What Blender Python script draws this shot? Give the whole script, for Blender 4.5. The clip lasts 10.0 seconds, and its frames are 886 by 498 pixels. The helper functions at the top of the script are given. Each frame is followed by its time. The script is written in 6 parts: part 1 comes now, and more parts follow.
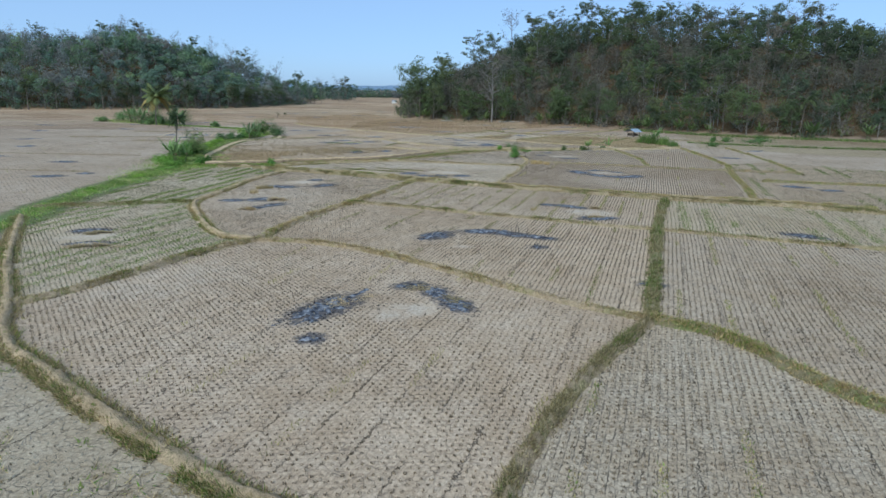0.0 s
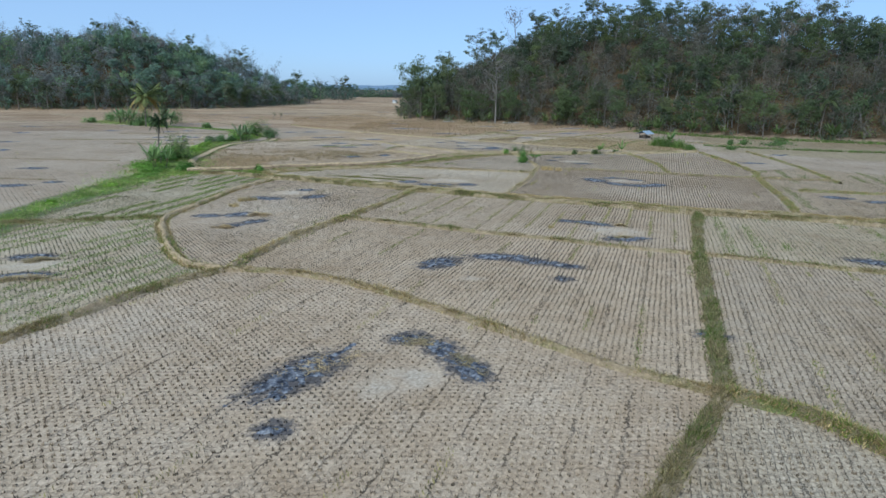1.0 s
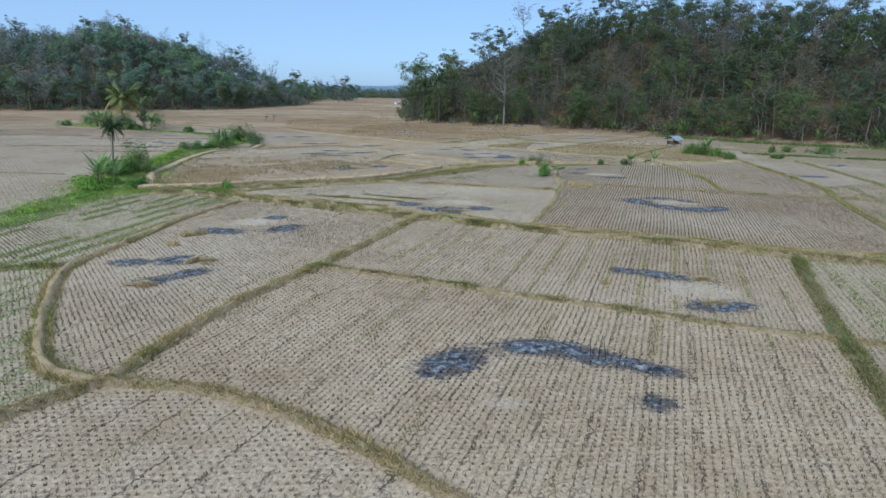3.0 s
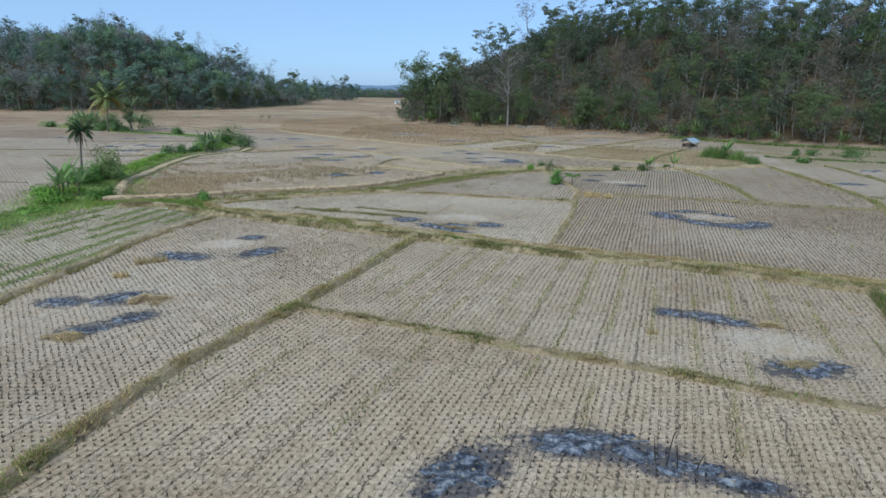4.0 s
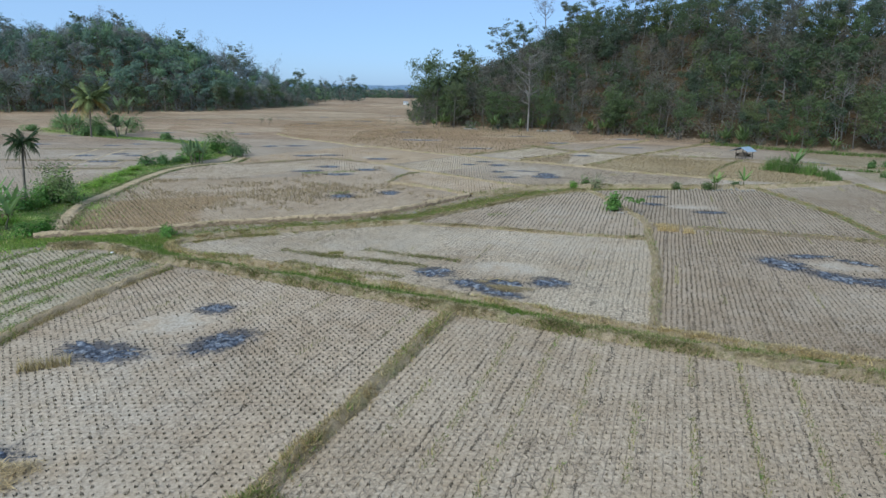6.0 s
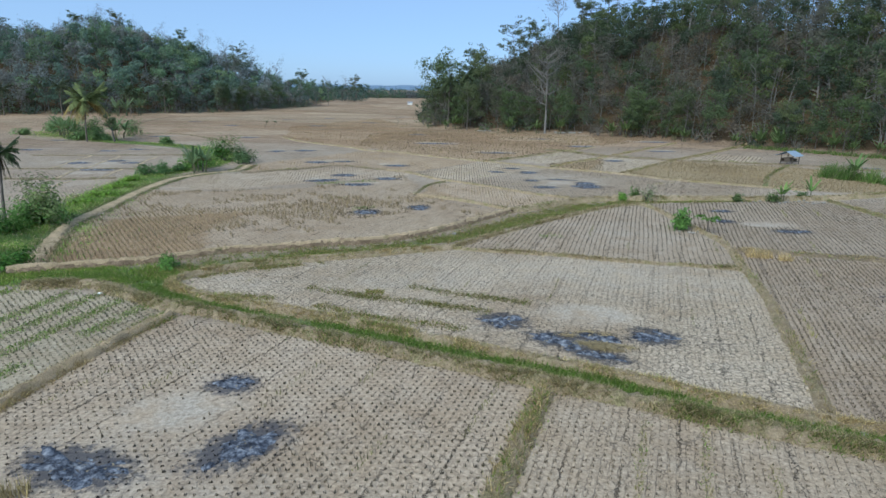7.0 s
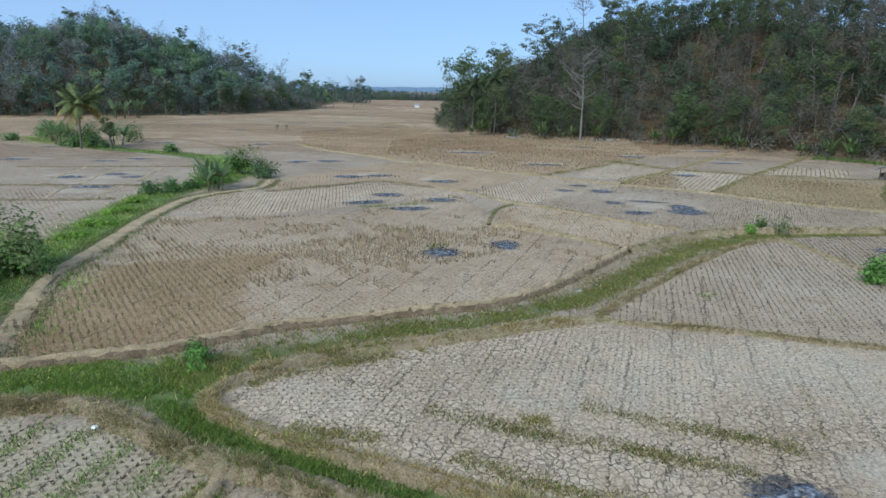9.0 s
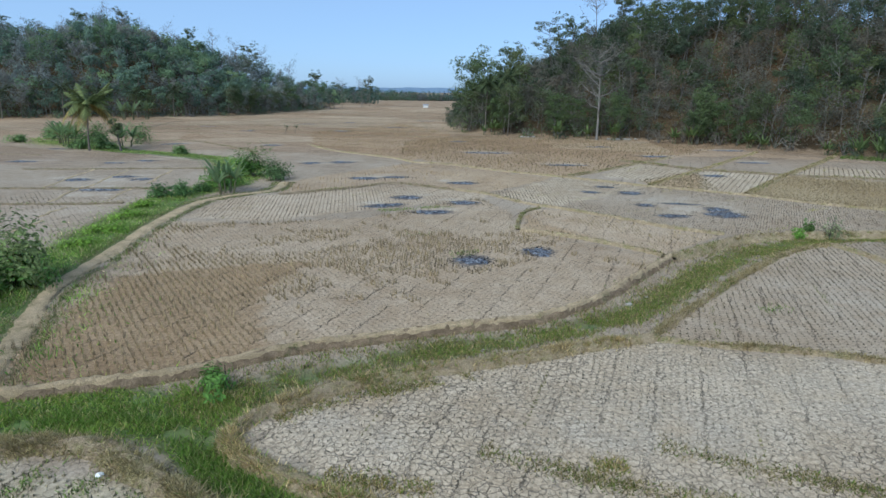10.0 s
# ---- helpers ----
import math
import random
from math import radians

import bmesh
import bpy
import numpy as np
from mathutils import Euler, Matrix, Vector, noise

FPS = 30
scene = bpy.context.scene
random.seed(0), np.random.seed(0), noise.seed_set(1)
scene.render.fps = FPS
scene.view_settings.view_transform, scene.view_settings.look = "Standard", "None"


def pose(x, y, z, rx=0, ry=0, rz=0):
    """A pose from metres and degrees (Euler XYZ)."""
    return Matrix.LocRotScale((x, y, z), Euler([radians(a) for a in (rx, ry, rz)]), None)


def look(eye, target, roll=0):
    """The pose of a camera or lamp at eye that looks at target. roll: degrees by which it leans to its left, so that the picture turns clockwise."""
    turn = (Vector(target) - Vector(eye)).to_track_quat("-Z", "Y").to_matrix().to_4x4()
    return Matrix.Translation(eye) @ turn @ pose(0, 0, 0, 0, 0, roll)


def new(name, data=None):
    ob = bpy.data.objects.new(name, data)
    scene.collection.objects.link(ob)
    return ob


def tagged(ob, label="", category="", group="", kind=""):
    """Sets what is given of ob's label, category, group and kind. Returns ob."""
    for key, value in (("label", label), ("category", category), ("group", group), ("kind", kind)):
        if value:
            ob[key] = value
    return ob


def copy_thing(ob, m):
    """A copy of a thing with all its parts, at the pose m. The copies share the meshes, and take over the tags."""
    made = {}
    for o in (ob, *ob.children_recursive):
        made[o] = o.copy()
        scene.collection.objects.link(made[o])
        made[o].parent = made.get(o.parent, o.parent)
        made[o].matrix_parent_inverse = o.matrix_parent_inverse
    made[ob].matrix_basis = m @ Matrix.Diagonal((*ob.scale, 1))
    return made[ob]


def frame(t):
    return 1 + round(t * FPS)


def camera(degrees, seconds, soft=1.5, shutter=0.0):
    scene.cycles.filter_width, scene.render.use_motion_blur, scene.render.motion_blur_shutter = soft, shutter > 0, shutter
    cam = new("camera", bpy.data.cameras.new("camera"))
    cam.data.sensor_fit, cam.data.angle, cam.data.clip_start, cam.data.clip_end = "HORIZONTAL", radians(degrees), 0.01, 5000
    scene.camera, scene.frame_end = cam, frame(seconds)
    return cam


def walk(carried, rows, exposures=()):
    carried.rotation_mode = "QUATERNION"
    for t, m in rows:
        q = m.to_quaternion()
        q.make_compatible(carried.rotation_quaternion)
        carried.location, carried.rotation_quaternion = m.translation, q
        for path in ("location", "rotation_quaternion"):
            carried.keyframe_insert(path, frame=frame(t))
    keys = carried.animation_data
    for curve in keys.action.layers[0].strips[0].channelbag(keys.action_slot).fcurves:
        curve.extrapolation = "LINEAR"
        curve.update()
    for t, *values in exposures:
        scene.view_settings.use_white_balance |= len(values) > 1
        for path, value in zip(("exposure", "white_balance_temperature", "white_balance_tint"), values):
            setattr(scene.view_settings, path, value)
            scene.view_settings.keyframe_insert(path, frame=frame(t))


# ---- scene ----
cam = camera(73.8, 10.0, soft=1.5)
PATH = [
    (0, (-0.012, -0.079, 8.944), (-0.015, 1.852, 8.422), 0.8),
    (0.5, (-0.09, 2.919, 8.954), (-0.094, 4.85, 8.433), 0.8),
    (1, (-0.281, 5.916, 8.989), (-0.287, 7.846, 8.466), 0.8),
    (1.5, (-0.447, 8.936, 8.99), (-0.455, 10.867, 8.467), 0.8),
    (2, (-0.545, 11.918, 9.007), (-0.556, 13.848, 8.483), 0.7),
    (2.5, (-0.644, 14.898, 8.962), (-0.657, 16.829, 8.441), 0.8),
    (4, (-0.939, 23.925, 8.927), (-0.957, 25.855, 8.404), 0.8),
    (4.5, (-1.096, 26.953, 8.926), (-1.115, 28.884, 8.404), 0.8),
    (5, (-1.298, 29.88, 8.989), (-1.334, 31.81, 8.466), 0.8),
    (5.5, (-1.859, 32.677, 9.053), (-1.898, 34.607, 8.53), 0.9),
    (7, (-5.951, 41.994, 9.168), (-5.992, 43.924, 8.644), 0.7),
    (7.5, (-7.651, 45.028, 9.182), (-7.688, 46.958, 8.659), 0.7),
    (8, (-9.297, 47.879, 9.238), (-9.333, 49.809, 8.715), 0.7),
    (8.5, (-10.957, 50.517, 9.271), (-10.988, 52.448, 8.749), 0.6),
    (9, (-12.202, 52.556, 9.225), (-12.232, 54.487, 8.707), 1.0),
    (9.5, (-13.058, 54.036, 9.141), (-13.109, 55.967, 8.623), 1.0),
    (10, (-13.55, 54.955, 8.972), (-13.603, 56.886, 8.455), 0.7),
]
walk(cam, [(t, look(eye, target, roll)) for t, eye, target, roll in PATH], [(0.0, 0.44, 5800, 3), (10.0, 0.44, 5800, 3)])

# ---- world and sun: hazy overcast late afternoon ----
SUN_ELEV, SUN_TURN = 42.0, 215.0
world = bpy.data.worlds.new("hazy_sky")
scene.world = world
world.use_nodes = True
wn = world.node_tree.nodes
wl = world.node_tree.links
sky = wn.new("ShaderNodeTexSky")
sky.sky_type = "NISHITA"
sky.sun_disc = False
sky.sun_elevation = radians(SUN_ELEV)
sky.sun_rotation = radians(SUN_TURN)
sky.air_density = 0.6
sky.dust_density = 1.0
sky.ozone_density = 5.6
wn["Background"].inputs["Strength"].default_value = 0.15
haze = wn.new("ShaderNodeMix")  # even veil of haze over the clear sky
haze.data_type = "RGBA"
haze.inputs[0].default_value = 0.65
haze.inputs[7].default_value = (2.06, 2.76, 3.82, 1)
wl.new(sky.outputs["Color"], haze.inputs[6])
wl.new(haze.outputs[2], wn["Background"].inputs["Color"])
sun = new("sun", bpy.data.lights.new("sun", "SUN"))
sun.data.energy = 2.3
sun.data.angle = radians(40)
sun.data.color = (1.0, 0.965, 0.87)
a = radians(SUN_TURN)
e = radians(SUN_ELEV)
sun.matrix_world = look((math.sin(a) * math.cos(e) * 50, math.cos(a) * math.cos(e) * 50, math.sin(e) * 50), (0, 0, 0))


# ---- materials ----
def material(name):
    m = bpy.data.materials.new(name)
    m.use_nodes = True
    nt = m.node_tree
    return m, nt, nt.nodes["Principled BSDF"]


def node(nt, kind, **values):
    n = nt.nodes.new(kind)
    for k, v in values.items():
        n.inputs[k].default_value = v
    return n


def coords(nt):
    return nt.nodes.new("ShaderNodeNewGeometry").outputs["Position"]


def noise_tex(nt, vec, scale, detail=4.0, rough=0.6):
    n = node(nt, "ShaderNodeTexNoise", Scale=scale, Detail=detail, Roughness=rough)
    nt.links.new(vec, n.inputs["Vector"])
    return n.outputs["Fac"]


def ramp(nt, fac, stops):
    r = nt.nodes.new("ShaderNodeValToRGB")
    els = r.color_ramp.elements
    while len(els) < len(stops):
        els.new(0.5)
    for el, (p, c) in zip(els, stops):
        el.position = p
        el.color = (*c, 1) if len(c) == 3 else c
    nt.links.new(fac, r.inputs["Fac"])
    return r.outputs["Color"]


def mix(nt, fac, a, b, blend="MIX"):
    m = nt.nodes.new("ShaderNodeMix")
    m.data_type = "RGBA"
    m.blend_type = blend
    for socket, v in ((m.inputs[0], fac), (m.inputs[6], a), (m.inputs[7], b)):
        if isinstance(v, (int, float)):
            socket.default_value = v
        elif isinstance(v, tuple):
            socket.default_value = (*v, 1)
        else:
            nt.links.new(v, socket)
    return m.outputs[2]


def maths(nt, op, a, b=0.0, clamp=False):
    m = nt.nodes.new("ShaderNodeMath")
    m.operation = op
    m.use_clamp = clamp
    for socket, v in zip(m.inputs, (a, b)):
        if isinstance(v, (int, float)):
            socket.default_value = v
        else:
            nt.links.new(v, socket)
    return m.outputs[0]


def attribute(nt, name):
    n = nt.nodes.new("ShaderNodeAttribute")
    n.attribute_name = name
    return n


def bump(nt, bsdf, height, strength, distance):
    b = node(nt, "ShaderNodeBump", Strength=strength, Distance=distance)
    nt.links.new(height, b.inputs["Height"])
    nt.links.new(b.outputs["Normal"], bsdf.inputs["Normal"])


G = (1.0, 1.0, 1.0)
K = (0.0, 0.0, 0.0)


def soil_material():
    m, nt, bsdf = material("dry_cracked_paddy_soil")
    L = nt.links
    pos = coords(nt)
    # warped coordinates so that cracks are not straight
    w = node(nt, "ShaderNodeTexNoise", Scale=2.6, Detail=4.0, Roughness=0.65)
    L.new(pos, w.inputs["Vector"])
    wv = nt.nodes.new("ShaderNodeVectorMath")
    wv.operation = "MULTIPLY_ADD"
    L.new(w.outputs["Color"], wv.inputs[0])
    wv.inputs[1].default_value = (0.75, 0.75, 0.0)
    L.new(pos, wv.inputs[2])
    flat = nt.nodes.new("ShaderNodeVectorMath")
    flat.operation = "MULTIPLY"
    L.new(wv.outputs[0], flat.inputs[0])
    flat.inputs[1].default_value = (1, 1, 0)

    little = nt.nodes.new("ShaderNodeVectorMath")
    little.operation = "MULTIPLY_ADD"
    L.new(w.outputs["Color"], little.inputs[0])
    little.inputs[1].default_value = (0.26, 0.26, 0.0)
    L.new(pos, little.inputs[2])

    def cracks(scale, width):
        v = node(nt, "ShaderNodeTexVoronoi", Scale=scale)
        v.feature = "DISTANCE_TO_EDGE"
        L.new(little.outputs[0], v.inputs["Vector"])
        return ramp(nt, v.outputs["Distance"], [(0.0, G), (width, K)])

    broken = ramp(nt, noise_tex(nt, pos, 1.7, 4.0, 0.7), [(0.40, K), (0.60, G)])
    fine = maths(nt, "MULTIPLY", cracks(3.7, 0.055), broken)
    # shrinkage cracks along every planted row
    fret = node(nt, "ShaderNodeTexNoise", Scale=4.5, Detail=3.0, Roughness=0.7)
    L.new(pos, fret.inputs["Vector"])
    thread = nt.nodes.new("ShaderNodeVectorMath")
    thread.operation = "DOT_PRODUCT"
    L.new(pos, thread.inputs[0])
    thread.inputs[1].default_value = (math.cos(radians(20)) / 0.225, -math.sin(radians(20)) / 0.225, 0.0)
    strand = maths(nt, "ADD", thread.outputs["Value"], maths(nt, "MULTIPLY", fret.outputs["Fac"], 0.6))
    gap = maths(nt, "ABSOLUTE", maths(nt, "SUBTRACT", maths(nt, "FRACT", strand), 0.5))
    rowcrack = maths(nt, "MULTIPLY", ramp(nt, gap, [(0.025, G), (0.085, K)]), ramp(nt, noise_tex(nt, pos, 2.4, 4.0, 0.7), [(0.42, (0.1, 0.1, 0.1)), (0.56, G)]))
    net = cracks(4.0, 0.06)  # deep polygon cracks of the driest paddies
    # long jagged cracks between the rows
    jag = node(nt, "ShaderNodeTexNoise", Scale=2.0, Detail=6.0, Roughness=0.78)
    L.new(pos, jag.inputs["Vector"])
    across = nt.nodes.new("ShaderNodeVectorMath")
    across.operation = "DOT_PRODUCT"
    L.new(pos, across.inputs[0])
    across.inputs[1].default_value = (math.cos(radians(20)) / 1.38, -math.sin(radians(20)) / 1.38, 0.0)
    lane = maths(nt, "ADD", across.outputs["Value"], maths(nt, "MULTIPLY", jag.outputs["Fac"], 0.55))
    off = maths(nt, "ABSOLUTE", maths(nt, "SUBTRACT", maths(nt, "FRACT", lane), 0.5))
    large = maths(nt, "MULTIPLY", ramp(nt, off, [(0.005, G), (0.017, K)]), ramp(nt, noise_tex(nt, pos, 0.6, 4.0), [(0.43, K), (0.52, G)]))
    where = ramp(nt, noise_tex(nt, pos, 0.22, 3.0), [(0.35, K), (0.65, G)])
    att = attribute(nt, "masks")  # red: soot, green: grass, blue: pale
    sep = nt.nodes.new("ShaderNodeSeparateColor")
    L.new(att.outputs["Color"], sep.inputs["Color"])
    tone = attribute(nt, "tone")
    grain = noise_tex(nt, pos, 9.0, 5.0, 0.7)
    broad = noise_tex(nt, pos, 0.13, 4.0, 0.55)
    mid = noise_tex(nt, pos, 0.9, 4.0, 0.6)
    base = ramp(nt, broad, [(0.30, (0.290, 0.237, 0.180)), (0.5, (0.355, 0.302, 0.240)), (0.72, (0.410, 0.360, 0.300))])
    base = mix(nt, ramp(nt, mid, [(0.4, K), (0.7, (0.5, 0.5, 0.5))]), base, (0.44, 0.40, 0.35))
    base = mix(nt, 1.0, base, tone.outputs["Color"], "MULTIPLY")
    base = mix(nt, 1.0, base, (1.205, 1.12, 0.995), "MULTIPLY")
    zone = nt.nodes.new("ShaderNodeSeparateColor")  # red: far plain, green: deeply cracked
    L.new(attribute(nt, "zone").outputs["Color"], zone.inputs["Color"])
    plots = node(nt, "ShaderNodeTexVoronoi", Scale=1.0)
    stretch = nt.nodes.new("ShaderNodeVectorMath")
    stretch.operation = "MULTIPLY"
    L.new(pos, stretch.inputs[0])
    stretch.inputs[1].default_value = (0.045, 0.07, 0.0)
    L.new(stretch.outputs[0], plots.inputs["Vector"])
    pick = nt.nodes.new("ShaderNodeSeparateColor")
    L.new(plots.outputs["Color"], pick.inputs["Color"])
    plot_tone = ramp(nt, pick.outputs["Red"], [(0.0, (0.76, 0.69, 0.63)), (0.35, (0.87, 0.81, 0.77)), (0.65, (0.93, 0.90, 0.88)), (1.0, (1.06, 1.07, 1.07))])
    speck = ramp(nt, noise_tex(nt, pos, 3.2, 6.0, 0.8), [(0.34, (0.52, 0.50, 0.48)), (0.5, (0.98, 0.98, 0.98)), (0.68, (1.27, 1.27, 1.27))])
    plot_tone = mix(nt, 1.0, plot_tone, speck, "MULTIPLY")
    rows = nt.nodes.new("ShaderNodeVectorMath")
    rows.operation = "MULTIPLY"
    L.new(pos, rows.inputs[0])
    rows.inputs[1].default_value = (0.3, 1.1, 0.0)
    plot_tone = mix(nt, 1.0, plot_tone, ramp(nt, noise_tex(nt, rows.outputs[0], 1.0, 6.0, 0.75), [(0.32, (0.70, 0.69, 0.67)), (0.5, (1.0, 1.0, 1.0)), (0.66, (1.16, 1.17, 1.18))]), "MULTIPLY")
    base = mix(nt, zone.outputs["Red"], base, mix(nt, 1.0, base, plot_tone, "MULTIPLY"))
    pale = maths(nt, "MULTIPLY", sep.outputs["Blue"], ramp(nt, noise_tex(nt, pos, 0.7, 5.0, 0.65), [(0.35, K), (0.6, G)]))
    base = mix(nt, pale, base, (0.46, 0.40, 0.325))
    clod = noise_tex(nt, pos, 5.5, 6.0, 0.8)
    base = mix(nt, 0.8, base, ramp(nt, grain, [(0.32, (0.60, 0.58, 0.55)), (0.5, (1.02, 1.02, 1.02)), (0.68, (1.30, 1.30, 1.31))]), "MULTIPLY")
    base = mix(nt, 0.5, base, ramp(nt, clod, [(0.36, (0.62, 0.60, 0.58)), (0.48, (1.0, 1.0, 1.0)), (0.62, (1.28, 1.29, 1.30))]), "MULTIPLY")
    # dry and green weeds between the rows
    weeds = maths(nt, "ADD", sep.outputs["Green"], maths(nt, "MULTIPLY", noise_tex(nt, pos, 0.35, 5.0, 0.7), 0.9))
    weeds = ramp(nt, weeds, [(0.70, K), (0.95, G)])
    lushness = maths(nt, "ADD", noise_tex(nt, pos, 1.3, 5.0, 0.7), maths(nt, "MULTIPLY", maths(nt, "SUBTRACT", sep.outputs["Green"], 0.4), 0.6))
    green = ramp(nt, lushness, [(0.35, (0.16, 0.13, 0.075)), (0.62, (0.10, 0.15, 0.042)), (0.85, (0.09, 0.175, 0.035))])
    base = mix(nt, maths(nt, "MULTIPLY", weeds, 0.85), base, green)
    soot = maths(nt, "ADD", sep.outputs["Red"], maths(nt, "MULTIPLY", maths(nt, "SUBTRACT", noise_tex(nt, pos, 3.0, 7.0, 0.8), 0.5), 2.2))
    soot = ramp(nt, soot, [(0.42, K), (0.75, G)])
    base = mix(nt, maths(nt, "MULTIPLY", soot, 0.85), base, (0.060, 0.064, 0.078))
    crack = maths(nt, "MAXIMUM", maths(nt, "MULTIPLY", fine, maths(nt, "ADD", maths(nt, "MULTIPLY", where, 0.5), 0.32)), maths(nt, "MULTIPLY", large, 0.95))
    crack = maths(nt, "MAXIMUM", crack, maths(nt, "MULTIPLY", net, maths(nt, "MULTIPLY", zone.outputs["Green"], ramp(nt, noise_tex(nt, pos, 0.9, 4.0, 0.7), [(0.30, (0.25, 0.25, 0.25)), (0.55, G)]))))
    crack = maths(nt, "MAXIMUM", crack, maths(nt, "MULTIPLY", rowcrack, zone.outputs["Blue"]))
    crack = maths(nt, "MULTIPLY", crack, maths(nt, "SUBTRACT", 1.0, maths(nt, "MULTIPLY", sep.outputs["Blue"], 0.9)))
    base = mix(nt, maths(nt, "MULTIPLY", crack, 0.92), base, (0.042, 0.035, 0.029))
    L.new(base, bsdf.inputs["Base Color"])
    bsdf.inputs["Roughness"].default_value = 0.95
    bsdf.inputs["Specular IOR Level"].default_value = 0.15
    height = maths(nt, "SUBTRACT", maths(nt, "ADD", maths(nt, "MULTIPLY", grain, 0.5), maths(nt, "MULTIPLY", clod, 0.9)), crack)
    bump(nt, bsdf, height, 0.9, 0.05)
    return m


def earth_material(name, low, high, scale=3.0, weedy=0.0, weed=(0.09, 0.10, 0.035)):
    m, nt, bsdf = material(name)
    pos = coords(nt)
    a1 = noise_tex(nt, pos, scale, 6.0, 0.7)
    col = ramp(nt, a1, [(0.3, low), (0.7, high)])
    if weedy:
        tuft = ramp(nt, noise_tex(nt, pos, 11.0, 4.0, 0.75), [(0.32, tuple(c * 0.45 for c in weed)), (0.5, weed), (0.7, tuple(c * 1.75 for c in weed))])
        patch = maths(nt, "ADD", noise_tex(nt, pos, 0.8, 5.0, 0.7), maths(nt, "MULTIPLY", maths(nt, "SUBTRACT", noise_tex(nt, pos, 5.0, 4.0, 0.7), 0.5), 0.5))
        col = mix(nt, ramp(nt, patch, [(0.62 - 0.3 * weedy, K), (0.78 - 0.3 * weedy, G)]), col, tuft)
    col = mix(nt, 0.6, col, ramp(nt, noise_tex(nt, pos, 25.0, 3.0), [(0.3, (0.5, 0.5, 0.5)), (0.7, (1.3, 1.3, 1.3))]), "MULTIPLY")
    col = mix(nt, 1.0, col, (1.85, 1.8, 1.75), "MULTIPLY")
    nt.links.new(col, bsdf.inputs["Base Color"])
    bsdf.inputs["Roughness"].default_value = 0.95
    bsdf.inputs["Specular IOR Level"].default_value = 0.1
    bump(nt, bsdf, noise_tex(nt, pos, 7.0, 6.0, 0.78), 1.0, 0.2)
    return m


def leaf_material(name, spread=0.32, gloss=0.5, through_light=0.25):
    """Foliage: the colour comes from the plant's own tint, each leaf a little lighter or darker."""
    m, nt, bsdf = material(name)
    tint = attribute(nt, "tint")
    isl = nt.nodes.new("ShaderNodeNewGeometry").outputs["Random Per Island"]
    col = mix(nt, 1.0, tint.outputs["Color"], ramp(nt, isl, [(0.0, (1 - spread,) * 3), (0.5, (1.0, 1.0, 1.0)), (1.0, (1 + spread, 1 + spread, 1 + 0.6 * spread))]), "MULTIPLY")
    ob_rand = nt.nodes.new("ShaderNodeObjectInfo").outputs["Random"]
    col = mix(nt, 1.0, col, ramp(nt, ob_rand, [(0.0, (0.78, 0.8, 0.8)), (1.0, (1.25, 1.18, 1.15))]), "MULTIPLY")
    nt.links.new(col, bsdf.inputs["Base Color"])
    bsdf.inputs["Roughness"].default_value = gloss
    bsdf.inputs["Specular IOR Level"].default_value = 0.1
    tr = nt.nodes.new("ShaderNodeBsdfTranslucent")
    nt.links.new(col, tr.inputs["Color"])
    mx = node(nt, "ShaderNodeMixShader", Fac=through_light)
    out = nt.nodes["Material Output"]
    nt.links.new(bsdf.outputs[0], mx.inputs[1])
    nt.links.new(tr.outputs[0], mx.inputs[2])
    nt.links.new(mx.outputs[0], out.inputs["Surface"])
    return m


def bark_material(name, low, high, scale=4.0):
    m, nt, bsdf = material(name)
    pos = coords(nt)
    st = nt.nodes.new("ShaderNodeVectorMath")
    st.operation = "MULTIPLY"
    nt.links.new(pos, st.inputs[0])
    st.inputs[1].default_value = (1, 1, 0.35)
    f = noise_tex(nt, st.outputs[0], scale, 6.0, 0.7)
    nt.links.new(ramp(nt, f, [(0.3, low), (0.7, high)]), bsdf.inputs["Base Color"])
    bsdf.inputs["Roughness"].default_value = 0.9
    bsdf.inputs["Specular IOR Level"].default_value = 0.15
    bump(nt, bsdf, f, 0.6, 0.03)
    return m


SOIL = soil_material()
BUND = earth_material("bund_earth", (0.18, 0.14, 0.09), (0.34, 0.275, 0.185), 3.5, 0.45, (0.19, 0.17, 0.09))
BANK = earth_material("bank_earth", (0.085, 0.063, 0.042), (0.25, 0.19, 0.13), 2.0, 0.2, (0.08, 0.08, 0.04))
TRACK = earth_material("track_earth", (0.23, 0.18, 0.115), (0.40, 0.315, 0.205), 1.2, 0.15, (0.14, 0.13, 0.06))
DARKBUND = earth_material("grown_bund_earth", (0.12, 0.096, 0.066), (0.22, 0.178, 0.125), 3.0, 0.35, (0.085, 0.080, 0.038))
TURF = earth_material("grassy_earth", (0.12, 0.105, 0.06), (0.23, 0.20, 0.125), 2.5, 0.5, (0.13, 0.155, 0.06))
LEAF = leaf_material("leaf", 0.26, 0.55, 0.35)
WOODLEAF = leaf_material("woodland_leaf", 0.14, 0.7, 0.45)
BLADE = leaf_material("grass_blade", 0.4, 0.6, 0.5)
STRAW = leaf_material("dry_straw", 0.4, 0.8, 0.15)
BARK = bark_material("grey_bark", (0.075, 0.066, 0.056), (0.19, 0.17, 0.15))
PALE_BARK = bark_material("pale_bark", (0.22, 0.20, 0.18), (0.42, 0.40, 0.37))
GREY_BARK = bark_material("weathered_bark", (0.12, 0.11, 0.098), (0.25, 0.235, 0.215))
